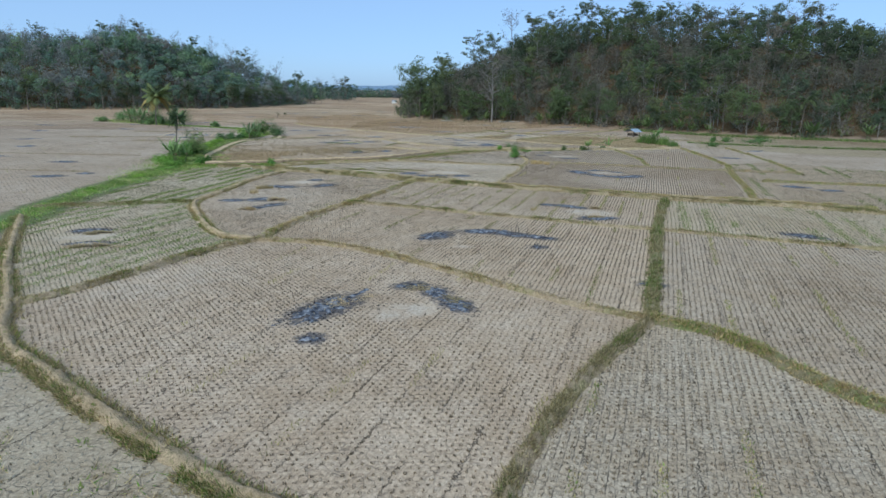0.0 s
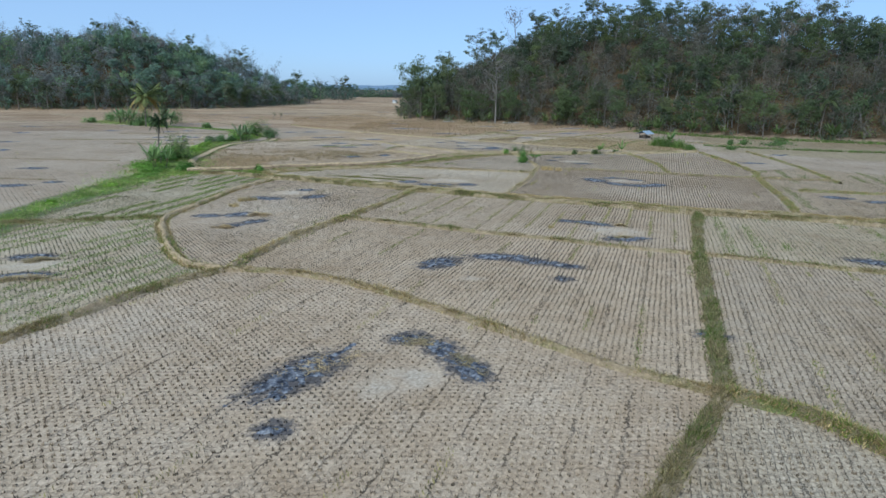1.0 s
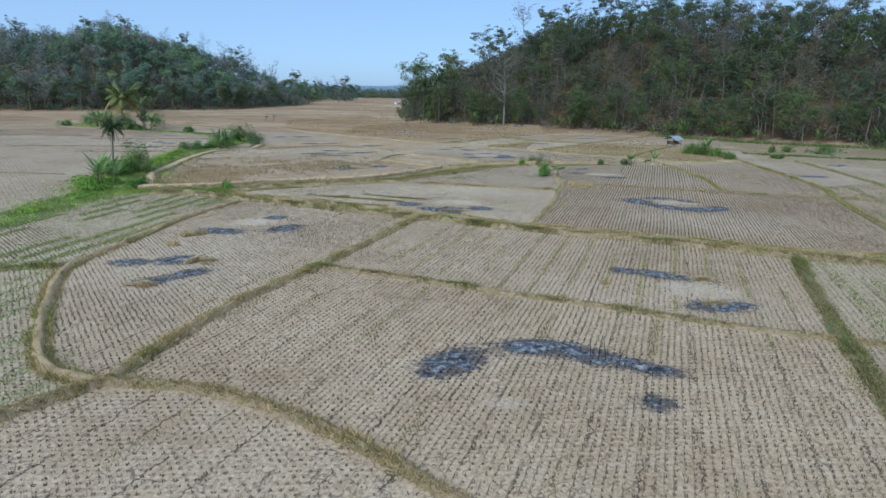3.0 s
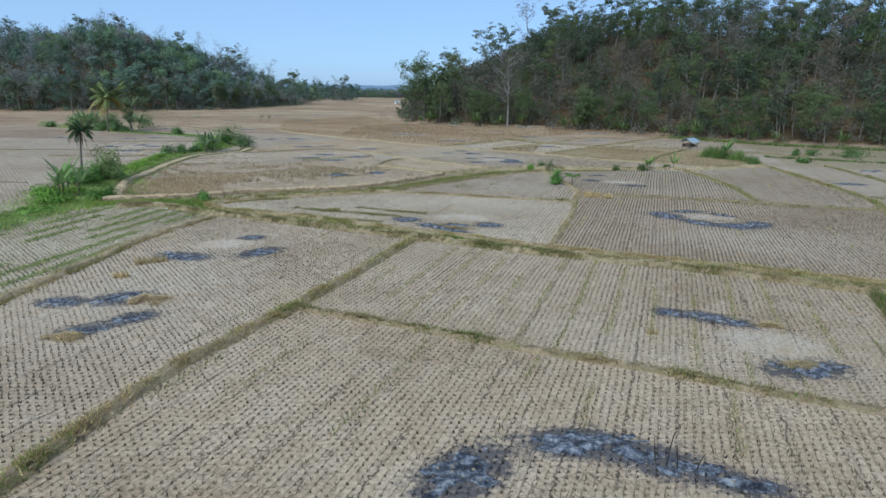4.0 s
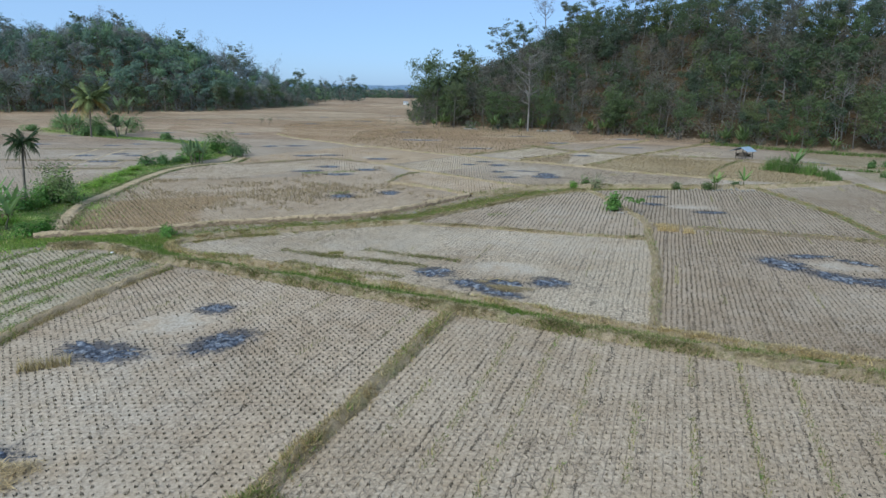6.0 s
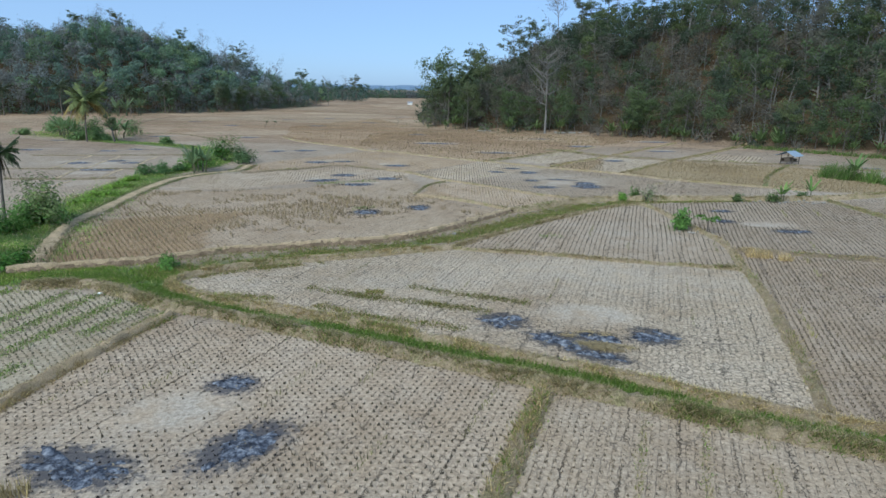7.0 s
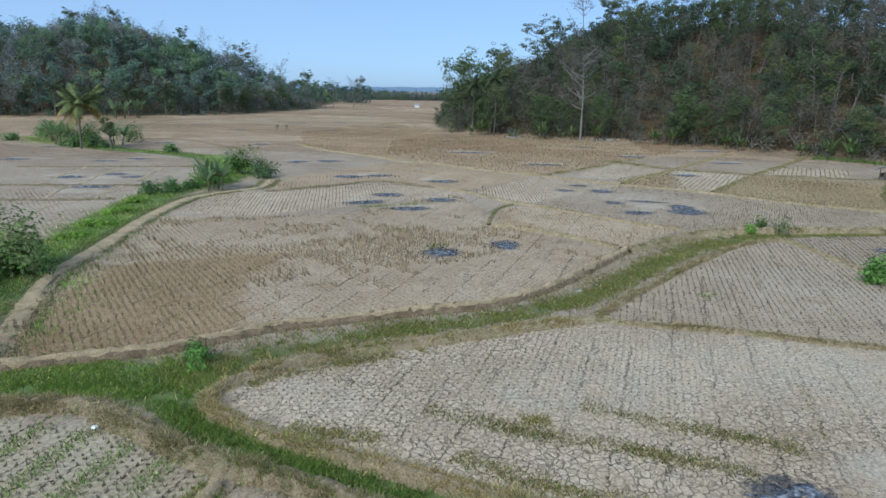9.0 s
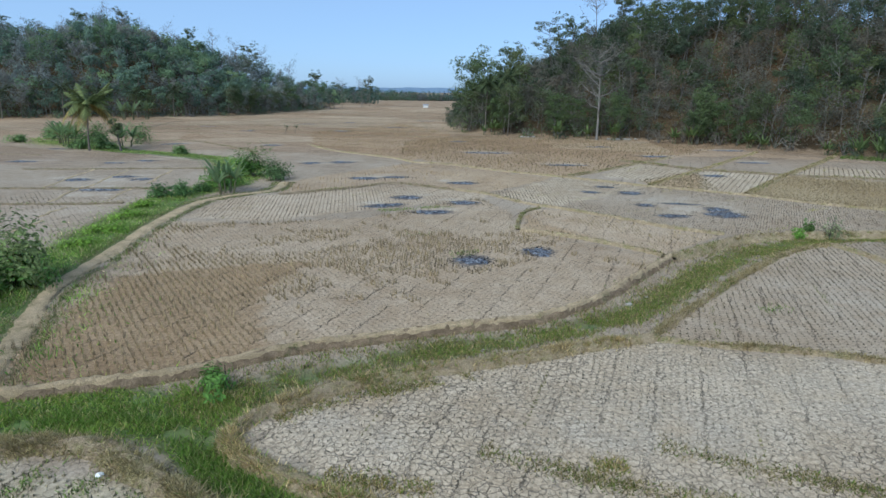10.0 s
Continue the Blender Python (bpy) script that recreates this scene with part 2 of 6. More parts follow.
PALM_BARK = bark_material("palm_bark", (0.10, 0.085, 0.07), (0.22, 0.19, 0.16), 8.0)


def ash_material():
    m, nt, bsdf = material("burnt_straw_ash")
    pos = coords(nt)
    f = noise_tex(nt, pos, 3.5, 7.0, 0.75)
    col = ramp(nt, f, [(0.35, (0.026, 0.028, 0.035)), (0.45, (0.062, 0.068, 0.086)), (0.53, (0.15, 0.165, 0.20)), (0.64, (0.37, 0.385, 0.41))])
    col = mix(nt, ramp(nt, noise_tex(nt, pos, 6.0, 4.0), [(0.62, K), (0.69, G)]), col, (0.34, 0.28, 0.17))
    nt.links.new(col, bsdf.inputs["Base Color"])
    bsdf.inputs["Roughness"].default_value = 1.0
    bsdf.inputs["Specular IOR Level"].default_value = 0.05
    bump(nt, bsdf, noise_tex(nt, pos, 14.0, 5.0, 0.8), 1.0, 0.05)
    return m


ASH = ash_material()


def plain(name, color, rough=0.6, metal=0.0, vary=0.25, scale=6.0):
    m, nt, bsdf = material(name)
    pos = coords(nt)
    f = noise_tex(nt, pos, scale, 5.0, 0.65)
    lo = tuple(c * (1 - vary) for c in color)
    hi = tuple(min(1, c * (1 + vary)) for c in color)
    nt.links.new(ramp(nt, f, [(0.3, lo), (0.7, hi)]), bsdf.inputs["Base Color"])
    bsdf.inputs["Roughness"].default_value = rough
    bsdf.inputs["Metallic"].default_value = metal
    return m


# ---- geometry helpers ----
rng = np.random.default_rng(7)


def link_mesh(name, V, F, mats, tint=None, mat_index=None, parent=None, smooth=False, label="", extra=()):
    """Quads or triangles (all of one kind) as one mesh object."""
    V = np.asarray(V, dtype=np.float32)
    F = np.asarray(F, dtype=np.int32)
    me = bpy.data.meshes.new(name)
    me.vertices.add(len(V))
    me.vertices.foreach_set("co", V.ravel())
    me.loops.add(F.size)
    me.loops.foreach_set("vertex_index", F.ravel())
    me.polygons.add(len(F))
    me.polygons.foreach_set("loop_start", np.arange(len(F), dtype=np.int32) * F.shape[1])
    if mat_index is not None:
        me.polygons.foreach_set("material_index", np.asarray(mat_index, dtype=np.int32))
    me.polygons.foreach_set("use_smooth", np.full(len(F), smooth))
    me.update(calc_edges=True)
    me.validate()
    for m in mats if isinstance(mats, (list, tuple)) else [mats]:
        me.materials.append(m)
    for key, val in (("tint", tint), *extra):
        if val is not None:
            c = np.ones((len(V), 4), np.float32)
            c[:, :3] = val
            at = me.color_attributes.new(key, "FLOAT_COLOR", "POINT")
            at.data.foreach_set("color", c.ravel())
    ob = new(name, me)
    if parent is not None:
        ob.parent = parent
    if label:
        ob["label"] = label
    return ob


class Soup:
    """Quads gathered for one mesh, with tints and material numbers."""

    def __init__(self):
        self.V, self.F, self.T, self.M, self.n = [], [], [], [], 0

    def add(self, V, F, tint=(1, 1, 1), mat=0):
        V = np.asarray(V, float)
        F = np.asarray(F, int)
        self.V.append(V)
        self.F.append(F + self.n)
        t = np.ones((len(V), 3))
        t[:] = tint
        self.T.append(t)
        self.M.append(np.full(len(F), mat))
        self.n += len(V)
        return self

    def arrays(self):
        return np.concatenate(self.V), np.concatenate(self.F), np.concatenate(self.T), np.concatenate(self.M)

    def link(self, name, mats, parent=None, label="", smooth=False):
        V, F, T, M = self.arrays()
        return link_mesh(name, V, F, mats, T, M, parent, smooth, label)


def tube(points, radii, sides=5):
    P = np.asarray(points, float)
    R = np.asarray(radii, float)
    d = np.gradient(P, axis=0)
    d /= np.linalg.norm(d, axis=1)[:, None] + 1e-9
    ref = np.where(np.abs(d[:, 2:3]) > 0.9, [[1.0, 0, 0]], [[0, 0, 1.0]])
    u = np.cross(d, ref)
    u /= np.linalg.norm(u, axis=1)[:, None] + 1e-9
    v = np.cross(d, u)
    ang = np.arange(sides) * 2 * np.pi / sides
    V = P[:, None] + R[:, None, None] * (np.cos(ang)[None, :, None] * u[:, None] + np.sin(ang)[None, :, None] * v[:, None])
    i = np.arange(len(P) - 1)[:, None] * sides
    j = np.arange(sides)[None, :]
    F = np.stack([i + j, i + (j + 1) % sides, i + sides + (j + 1) % sides, i + sides + j], -1).reshape(-1, 4)
    return V.reshape(-1, 3), F


def leaves(centres, size, r, flat=0.5, long=1.6, out=None, tri=False):
    """Kite-shaped leaf quads at the given centres."""
    n = len(centres)
    nor = r.normal(size=(n, 3))
    nor[:, 2] = np.abs(nor[:, 2]) + flat
    if out is not None:
        nor = out + 0.3 * r.normal(size=(n, 3)) + [0, 0, 0.5]
    nor /= np.linalg.norm(nor, axis=1)[:, None]
    t = r.normal(size=(n, 3))
    u = np.cross(nor, t)
    u /= np.linalg.norm(u, axis=1)[:, None] + 1e-9
    v = np.cross(nor, u)
    s = (np.asarray(size) * r.uniform(0.6, 1.35, n))[:, None]
    bend = nor * s * 0.18
    if tri:
        V = np.stack([centres - u * s * long * 0.5, centres - v * s * 0.5 + u * s * 0.2, centres + u * s * long * 0.3 + v * s * 0.6], 1)
        return V.reshape(-1, 3), np.arange(3 * n).reshape(-1, 3)
    V = np.stack([centres - u * s * long * 0.5, centres - v * s * 0.42 + bend, centres + u * s * long * 0.5, centres + v * s * 0.42 + bend], 1)
    return V.reshape(-1, 3), np.arange(4 * n).reshape(-1, 4)


def inside(px, py, poly):
    poly = np.asarray(poly, float)
    x0, y0 = poly[:, 0], poly[:, 1]
    x1, y1 = np.roll(x0, -1), np.roll(y0, -1)
    hit = np.zeros(px.shape, bool)
    for a0, b0, a1, b1 in zip(x0, y0, x1, y1):
        if b0 != b1:
            hit ^= ((b0 > py) != (b1 > py)) & (px < (a1 - a0) * (py - b0) / (b1 - b0) + a0)
    return hit


def line_distance(px, py, line, closed=False):
    line = np.asarray(line, float)
    ends = np.roll(line, -1, axis=0) if closed else line[1:]
    best = np.full(px.shape, 1e9)
    for (ax, ay), (bx, by) in zip(line, ends):
        dx, dy = bx - ax, by - ay
        s = np.clip(((px - ax) * dx + (py - ay) * dy) / (dx * dx + dy * dy + 1e-9), 0, 1)
        best = np.minimum(best, np.hypot(px - ax - s * dx, py - ay - s * dy))
    return best


def resample(line, step):
    """A smooth line through the given points, in even steps."""
    P = np.asarray(line, float)
    if len(P) > 2:
        Q = np.vstack([2 * P[0] - P[1], P, 2 * P[-1] - P[-2]])
        out = []
        for i in range(1, len(Q) - 2):
            p0, p1, p2, p3 = Q[i - 1], Q[i], Q[i + 1], Q[i + 2]
            for s in np.linspace(0, 1, 8, endpoint=False):
                out.append(0.5 * (2 * p1 + (p2 - p0) * s + (2 * p0 - 5 * p1 + 4 * p2 - p3) * s * s + (3 * p1 - p0 - 3 * p2 + p3) * s ** 3))
        P = np.vstack([out, P[-1:]])
    d = np.r_[0, np.cumsum(np.hypot(*np.diff(P, axis=0).T))]
    n = max(2, int(d[-1] / step) + 1)
    s = np.linspace(0, d[-1], n)
    return np.stack([np.interp(s, d, P[:, 0]), np.interp(s, d, P[:, 1])], 1)


def wobble(x, y, f, seed=0.0):
    """Cheap smooth noise in -1..1."""
    return (np.sin(x * f + 1.7 * np.sin(y * f * 0.8 + seed) + seed) + np.sin(y * f * 1.31 - 1.3 * np.sin(x * f * 0.7 + 2 * seed)) + 0.6 * np.sin((x + y) * f * 2.3 + seed * 3)) / 2.6


def smooth01(x):
    x = np.clip(x, 0, 1)
    return x * x * (3 - 2 * x)
# ---- plan: bunds, channel, paddies ----
BUNDS = {}  # name: (line, half width, height, grass per metre, share of green)
BUNDS["near_left"] = ([(-29.5, 40), (-23.1, 29.8), (-19, 24.1), (-15.7, 19.4), (-13.5, 17.7), (-10.9, 15.7), (-8.8, 14.2), (-6.8, 12.8), (-5.3, 11.8), (-4.1, 11.1), (-0.5, 9.2), (1.5, 5), (3, -3), (5, -14)], 0.28, 0.22, 110, 0.5)
BUNDS["left_cross"] = ([(-18.1, 23.1), (-16.6, 25), (-15.1, 28.1), (-13.6, 31.4), (-11.5, 34.3)], 0.34, 0.2, 60, 0.35)
BUNDS["middle_cross"] = ([(-11.5, 34.3), (-8.4, 34.1), (-5.7, 33), (-3.0, 31.3), (-0.4, 29.2), (1.8, 27.3), (5.3, 24.3), (8.4, 22.3)], 0.21, 0.19, 42, 0.25)
BUNDS["near_right"] = ([(8.4, 22.3), (5.3, 18.3), (3.7, 15.8), (2.3, 13.3), (1.4, 11.3), (0.4, 8.6)], 0.25, 0.2, 75, 0.2)
BUNDS["right_curve"] = ([(8.4, 22.3), (10.2, 21.2), (11.2, 19.7), (11.9, 17.7), (12.5, 16.4), (13.3, 15.3), (15, 11), (17.5, 4), (19, -5), (19.5, -14)], 0.32, 0.24, 110, 0.75)
BUNDS["right_long"] = ([(8.4, 22.3), (10.2, 27.2), (11.8, 31.6), (12.9, 34.7), (14.3, 38.6), (16.6, 44.5), (19.0, 50.2)], 0.31, 0.2, 85, 0.65)
BUNDS["left_curve"] = ([(-11.5, 34.3), (-13.7, 35.3), (-15.7, 37.9), (-17.8, 41.6), (-19.8, 46.1), (-19.6, 51.6), (-19.3, 57), (-18.2, 62.5), (-17.7, 64.6)], 0.24, 0.22, 60, 0.5)
BUNDS["middle_long"] = ([(-11.2, 34.6), (-10.3, 39.6), (-8.9, 43.6), (-7.4, 47.1), (-5.6, 51.9), (-4.2, 55.7), (-3.0, 59)], 0.32, 0.2, 55, 0.3)
BUNDS["far_cross"] = ([(-7.4, 47.1), (-4.7, 46), (-1.8, 44.9), (2.5, 43.1), (6.3, 41.6), (9.8, 40.1), (14.3, 38.6), (17.1, 37.6), (24, 34.9), (34, 31)], 0.19, 0.16, 36, 0.35)
BUNDS["channel_south"] = ([(-26, 67.6), (-23.1, 68.0), (-21.5, 67.2), (-18.8, 65.8), (-16, 64.8), (-13.3, 63.6), (-9.8, 62.2), (-5.5, 60.4), (-0.4, 58.3), (4.1, 56.5), (8.3, 54.9), (13.7, 52.8), (19, 50.4), (26.5, 48.6), (34, 45.5), (45, 41)], 0.40, 0.27, 150, 0.3)
BUNDS["channel_north"] = ([(-18.7, 70.3), (-19.5, 69.2), (-19.3, 68.1), (-18.1, 67.3), (-16.7, 66.6), (-14.6, 65.8), (-11.4, 64.6), (-8.4, 63.4), (-4, 61.5), (-0.5, 60), (3.2, 58.2), (8.6, 56), (14.4, 54), (20, 51.8), (26.5, 50.2), (35, 47)], 0.28, 0.2, 80, 0.25)
BUNDS["left_fork"] = ([(-30.7, 43.2), (-25.6, 44.8), (-22, 45.9), (-19.9, 46.3)], 0.28, 0.18, 60, 0.6)
BUNDS["low_bank"] = ([(-18.7, 70.3), (-16.5, 71.8), (-14.4, 72.7), (-11.8, 73.7), (-8.5, 75.1), (-6.3, 75.8)], 0.36, 0.22, 60, 0.3)
BUNDS["inner_cross"] = ([(-6.3, 75.8), (-3.7, 75.3), (-1, 75.0), (2.5, 74.0), (6, 73.2), (9.3, 72.5)], 0.19, 0.13, 60, 0.15)
BUNDS["fan_edge"] = ([(-6.3, 75.8), (-4.5, 78), (-2.4, 80.4), (2, 85.3), (6, 89.1), (9.7, 91.4)], 0.2, 0.15, 75, 0.3)
BUNDS["pawpaw_bund"] = ([(5.1, 57.6), (6.9, 63), (8.6, 68.4), (9.4, 72), (10.8, 77.5), (10.7, 81.5), (10.2, 87.5), (9.7, 91)], 0.25, 0.18, 10, 0.25)
BUNDS["right_cross"] = ([(10.6, 76.5), (15, 75.6), (20, 74.2), (27.5, 71.9), (33.5, 70.3), (41, 69)], 0.28, 0.18, 40, 0.4)
BUNDS["right_rise"] = ([(26.8, 94), (26.8, 83), (25.4, 74.2), (24.9, 72.8)], 0.22, 0.18, 50, 0.6)
BUNDS["edge_long"] = ([(26.3, 49.5), (29, 56), (33.5, 69.5), (36.3, 77.3), (39, 98)], 0.26, 0.18, 50, 0.6)
BUNDS["edge_far"] = ([(33.5, 62), (44.7, 59.5), (58, 54)], 0.22, 0.18, 40, 0.5)
BUNDS["edge_back"] = ([(47.3, 100.5), (44.4, 81.5), (40.7, 67.2)], 0.22, 0.18, 40, 0.5)
BUNDS["plot_south"] = ([(-9.4, 93.6), (-6.5, 92.0), (-4.2, 90.2), (-1.9, 87.8)], 0.2, 0.2, 14, 0.1)
BUNDS["plot_side"] = ([(-9.6, 93.9), (-9.2, 97), (-8.4, 100), (-7.1, 101.8)], 0.15, 0.12, 22, 0.6)
BUNDS["plot_middle"] = ([(-14, 109.8), (-11.4, 108.2), (-8, 103.6), (-5.3, 101.4), (-2.2, 98.4), (0.9, 95.3), (4, 93.5)], 0.17, 0.16, 12, 0.15)
BUNDS["plot_long"] = ([(-38.5, 153.5), (-32.8, 144.8), (-23.2, 136.3), (-19.3, 131.2), (-16.1, 130.4), (-9.2, 124.4), (-2.3, 119.7), (5.2, 114.1), (12.9, 109.6), (16.6, 105.9), (21.1, 103.2), (28, 99.5)], 0.17, 0.15, 12, 0.2)
BUNDS["plot_rise"] = ([(-2.3, 119.7), (4.8, 127.4), (10.3, 134.6), (17, 142)], 0.3, 0.16, 40, 0.3)
BUNDS["plot_slant"] = ([(5.8, 115.1), (15.4, 127.4), (29, 145.4), (34, 152)], 0.3, 0.16, 40, 0.45)
BUNDS["plot_back"] = ([(8, 136), (10.3, 134.6), (15.7, 128.2), (24, 124.1), (33.7, 121.6), (41, 118.5), (52, 112)], 0.3, 0.2, 30, 0.4)
BUNDS["plot_edge"] = ([(13, 109.9), (24, 124.1), (35.2, 137.2), (46.2, 151)], 0.36, 0.18, 60, 0.45)
BUNDS["plot_hut"] = ([(25, 101.5), (30, 110.5), (37.5, 120.5)], 0.22, 0.12, 30, 0.5)
BUNDS["plot_west"] = ([(-29.4, 105.8), (-24.3, 109.5), (-20.3, 113.4), (-16, 111.0), (-14, 109.8)], 0.22, 0.14, 14, 0.4)
BUNDS["west_a"] = ([(-52, 98.8), (-44.1, 99.8), (-40.4, 100.7)], 0.2, 0.13, 10, 0.4)
BUNDS["west_b"] = ([(-66, 105), (-54.8, 106.3), (-46.3, 107.2), (-40, 107.6)], 0.2, 0.13, 10, 0.4)
BUNDS["west_c"] = ([(-62, 119), (-52.1, 120.5), (-42.8, 122.2)], 0.2, 0.13, 10, 0.4)
BUNDS["west_e"] = ([(-86, 156), (-72.7, 153.2), (-61.9, 158.5), (-46.7, 144.8), (-42, 138)], 0.24, 0.16, 12, 0.5)
BUNDS["bank_top"] = ([(-1.8, 86.9), (2, 90), (4.6, 91.8), (8.9, 93.2), (17.2, 94.3), (24, 94.4), (33, 97), (39, 99.3)], 0.55, 0.32, 70, 0.3)
BANKLINE = [(-28.3, 69.6), (-26.5, 70.4), (-24.9, 71), (-22.7, 71.8), (-21.2, 72.7), (-19.3, 74), (-16.8, 75), (-13.7, 76.2), (-10.4, 77.4), (-7.6, 79.6), (-4.4, 83.6), (-1.8, 86.9)]
DITCH_A = [(-26, 69), (-22.5, 69.7), (-20.6, 68.5), (-18.4, 66.5), (-15, 65.2), (-9, 62.7), (-2, 60), (3.8, 57.3), (8.4, 55.4), (14, 53.4), (20, 51.2), (27, 49.3), (35, 46.2)]
DITCH_B = [(-21, 69.5), (-19.8, 71.4), (-17, 73.3), (-13, 75), (-9, 76.8), (-6.2, 78.6), (-3.5, 81.5), (-0.5, 85), (3, 88.4), (7, 91.2), (12, 93.2), (20, 94.4)]
VERGE = [(-30.6, 4), (-30.2, 18), (-29.6, 29), (-28.9, 37.6), (-30.3, 45.6), (-30.8, 54.2), (-30.8, 62), (-31.0, 70), (-33.2, 78), (-35.3, 87), (-37, 96), (-37.8, 104), (-36, 112), (-37, 119), (-44, 131), (-52, 136), (-64, 141), (-72, 148), (-86, 158)]
VERGE_W = [1.0, 1.0, 1.0, 1.0, 1.1, 1.3, 3.0, 4.3, 3.0, 2.4, 1.7, 1.8, 3.4, 2.0, 1.5, 1.4, 3.0, 5.0, 5.0]
GREEN_CORNER = [(-31, 67.6), (-27.5, 68.9), (-24, 69.8), (-21.5, 69.6), (-20.2, 70.6)]
TRACK_LINE = [(-28.2, 71), (-29.6, 74.3), (-32.1, 80.2), (-33.0, 86), (-34.4, 94.5), (-34.6, 102), (-32.6, 105.6), (-30.6, 108), (-31.0, 113)]

# paddies: outline, row turn in degrees from +y to +x, row gap, step in the row, stub height, tint of the stubs, tone of the soil
P = {}
ROW = 20.0
P["a"] = ([(-18, 23.3), (-15.1, 28.1), (-11.5, 34.3), (-8.4, 34.1), (-5.7, 33), (-3, 31.3), (1.8, 27.3), (8.4, 22.3), (5.3, 18.3), (3.7, 15.8), (1.4, 11.3), (0, 8.6), (-4.1, 11.1), (-8.8, 14.2), (-13.5, 17.7)], ROW, 0.225, 0.245, 0.14, 0, (1.0, 0.97, 0.95))
P["b"] = ([(8.4, 22.3), (11.2, 19.7), (12.5, 16.4), (13.3, 15.3), (15, 11), (14, 4), (0.5, 4), (1.4, 11.3), (3.7, 15.8)], ROW, 0.225, 0.245, 0.12, 0, (0.98, 1.0, 1.0))
P["c"] = ([(8.4, 22.3), (12.9, 34.7), (14.3, 38.6), (17.1, 37.6), (34, 31), (34, 10), (15, 11), (13.3, 15.3), (11.2, 19.7)], ROW, 0.225, 0.245, 0.13, 0, (0.92, 0.91, 0.90))
P["d"] = ([(-11.2, 34.5), (-8.9, 43.6), (-7.4, 47.1), (2.5, 43.1), (14.3, 38.6), (12.9, 34.7), (8.4, 22.3), (1.8, 27.3), (-5.7, 33)], ROW, 0.225, 0.245, 0.17, 0, (1.0, 0.96, 0.92))
P["e"] = ([(-7.4, 47.1), (-3, 59), (4.1, 56.3), (13.7, 52.6), (19, 50.2), (14.3, 38.6), (2.5, 43.1)], ROW, 0.225, 0.245, 0.15, 0, (0.98, 0.95, 0.92))
P["f"] = ([(-11.4, 34.5), (-15.7, 37.9), (-19.8, 46.1), (-19.3, 57), (-17.7, 64.3), (-9.8, 62), (-3, 59), (-7.4, 47.1)], ROW, 0.225, 0.245, 0.15, 0, (1.0, 0.97, 0.95))
P["g"] = ([(-18.1, 23.3), (-11.5, 34.4), (-15.7, 37.9), (-19.8, 46.1), (-30.3, 43.2), (-29, 39.5), (-23.1, 29.8)], ROW, 0.225, 0.245, 0.15, 1, (1.03, 1.05, 1.02))
P["h"] = ([(-30, 43.6), (-19.9, 46.3), (-19.3, 57), (-17.9, 64.8), (-21.5, 66.8), (-27, 67.2), (-28.6, 60), (-29.2, 52)], 12.0, 0.24, 0.25, 0.17, 1, (0.93, 0.96, 0.93))
P["i"] = ([(-4.1, 11.1), (-15.7, 19.4), (-23, 29.5), (-29, 38.5), (-30, 24), (-31, 2), (-30, -14), (4.5, -14), (2.6, -3), (1.1, 5), (-0.9, 9)], ROW, 0.26, 0.28, 0.13, 2, (0.86, 0.885, 0.865))
P["j"] = ([(-19.2, 68.9), (-16.7, 66.9), (-8.4, 63.6), (3.2, 58.3), (5.1, 57.7), (6.9, 63), (9.2, 72.2), (2.5, 73.9), (-6.4, 75.6), (-11.8, 73.5), (-18.3, 70.3)], 18.0, 0.225, 0.245, 0.10, 5, (1.13, 1.12, 1.10))
P["k"] = ([(5.2, 57.5), (14.4, 54.2), (26.3, 50.3), (33.4, 70.1), (20, 74), (10.7, 76), (9.2, 71), (6.9, 63)], 19.0, 0.225, 0.245, 0.16, 0, (0.83, 0.80, 0.785))
P["l"] = ([(-6.2, 75.8), (9.3, 72.6), (10.6, 78), (10.2, 87.5), (9, 90.8), (6, 89), (2, 85.2), (-2.4, 80.2)], 17.0, 0.28, 0.26, 0.13, 0, (0.85, 0.83, 0.82))
P["m"] = ([(10.8, 77), (20, 74.4), (25, 73), (26.7, 83), (26.7, 93.6), (17, 93.5), (10.1, 91)], 19.0, 0.28, 0.27, 0.15, 0, (0.80, 0.785, 0.785))
P["n"] = ([(25.2, 72.8), (33.5, 70.4), (36.2, 77.3), (38.8, 98), (27, 94)], 20.0, 0.28, 0.27, 0.15, 0, (0.80, 0.785, 0.785))
P["o"] = ([(-28.6, 70.4), (-22.7, 72.2), (-19.3, 74.5), (-16.8, 75.5), (-10.4, 78), (-7.6, 80.3), (-4.4, 84.2), (-1.9, 87.2), (-5.4, 89.9), (-9.5, 94), (-9.6, 100), (-12, 106), (-20, 97), (-27, 94.4), (-33.6, 94.6), (-32.2, 86), (-31.2, 80.2)], -37.0, 0.28, 0.27, 0.36, 3, (0.92, 0.875, 0.83))
P["p"] = ([(-9.3, 94), (-8.3, 100), (-7.1, 101.5), (-5.3, 101.1), (-2.2, 98.1), (0.9, 95), (3.5, 93.2), (-1.9, 88)], 60.0, 0.3, 0.3, 0.2, 3, (1.0, 0.95, 0.9))
P["q"] = ([(-5.3, 101.7), (-11.2, 108.5), (-5.6, 115.6), (-2.3, 119.4), (5.2, 113.8), (12.9, 109.3), (21, 103), (26, 99.5), (24, 96.8), (17, 95), (9, 94.2), (4.3, 93.8), (0.9, 95.6)], 60.0, 0.33, 0.33, 0.2, 0, (0.85, 0.84, 0.84))
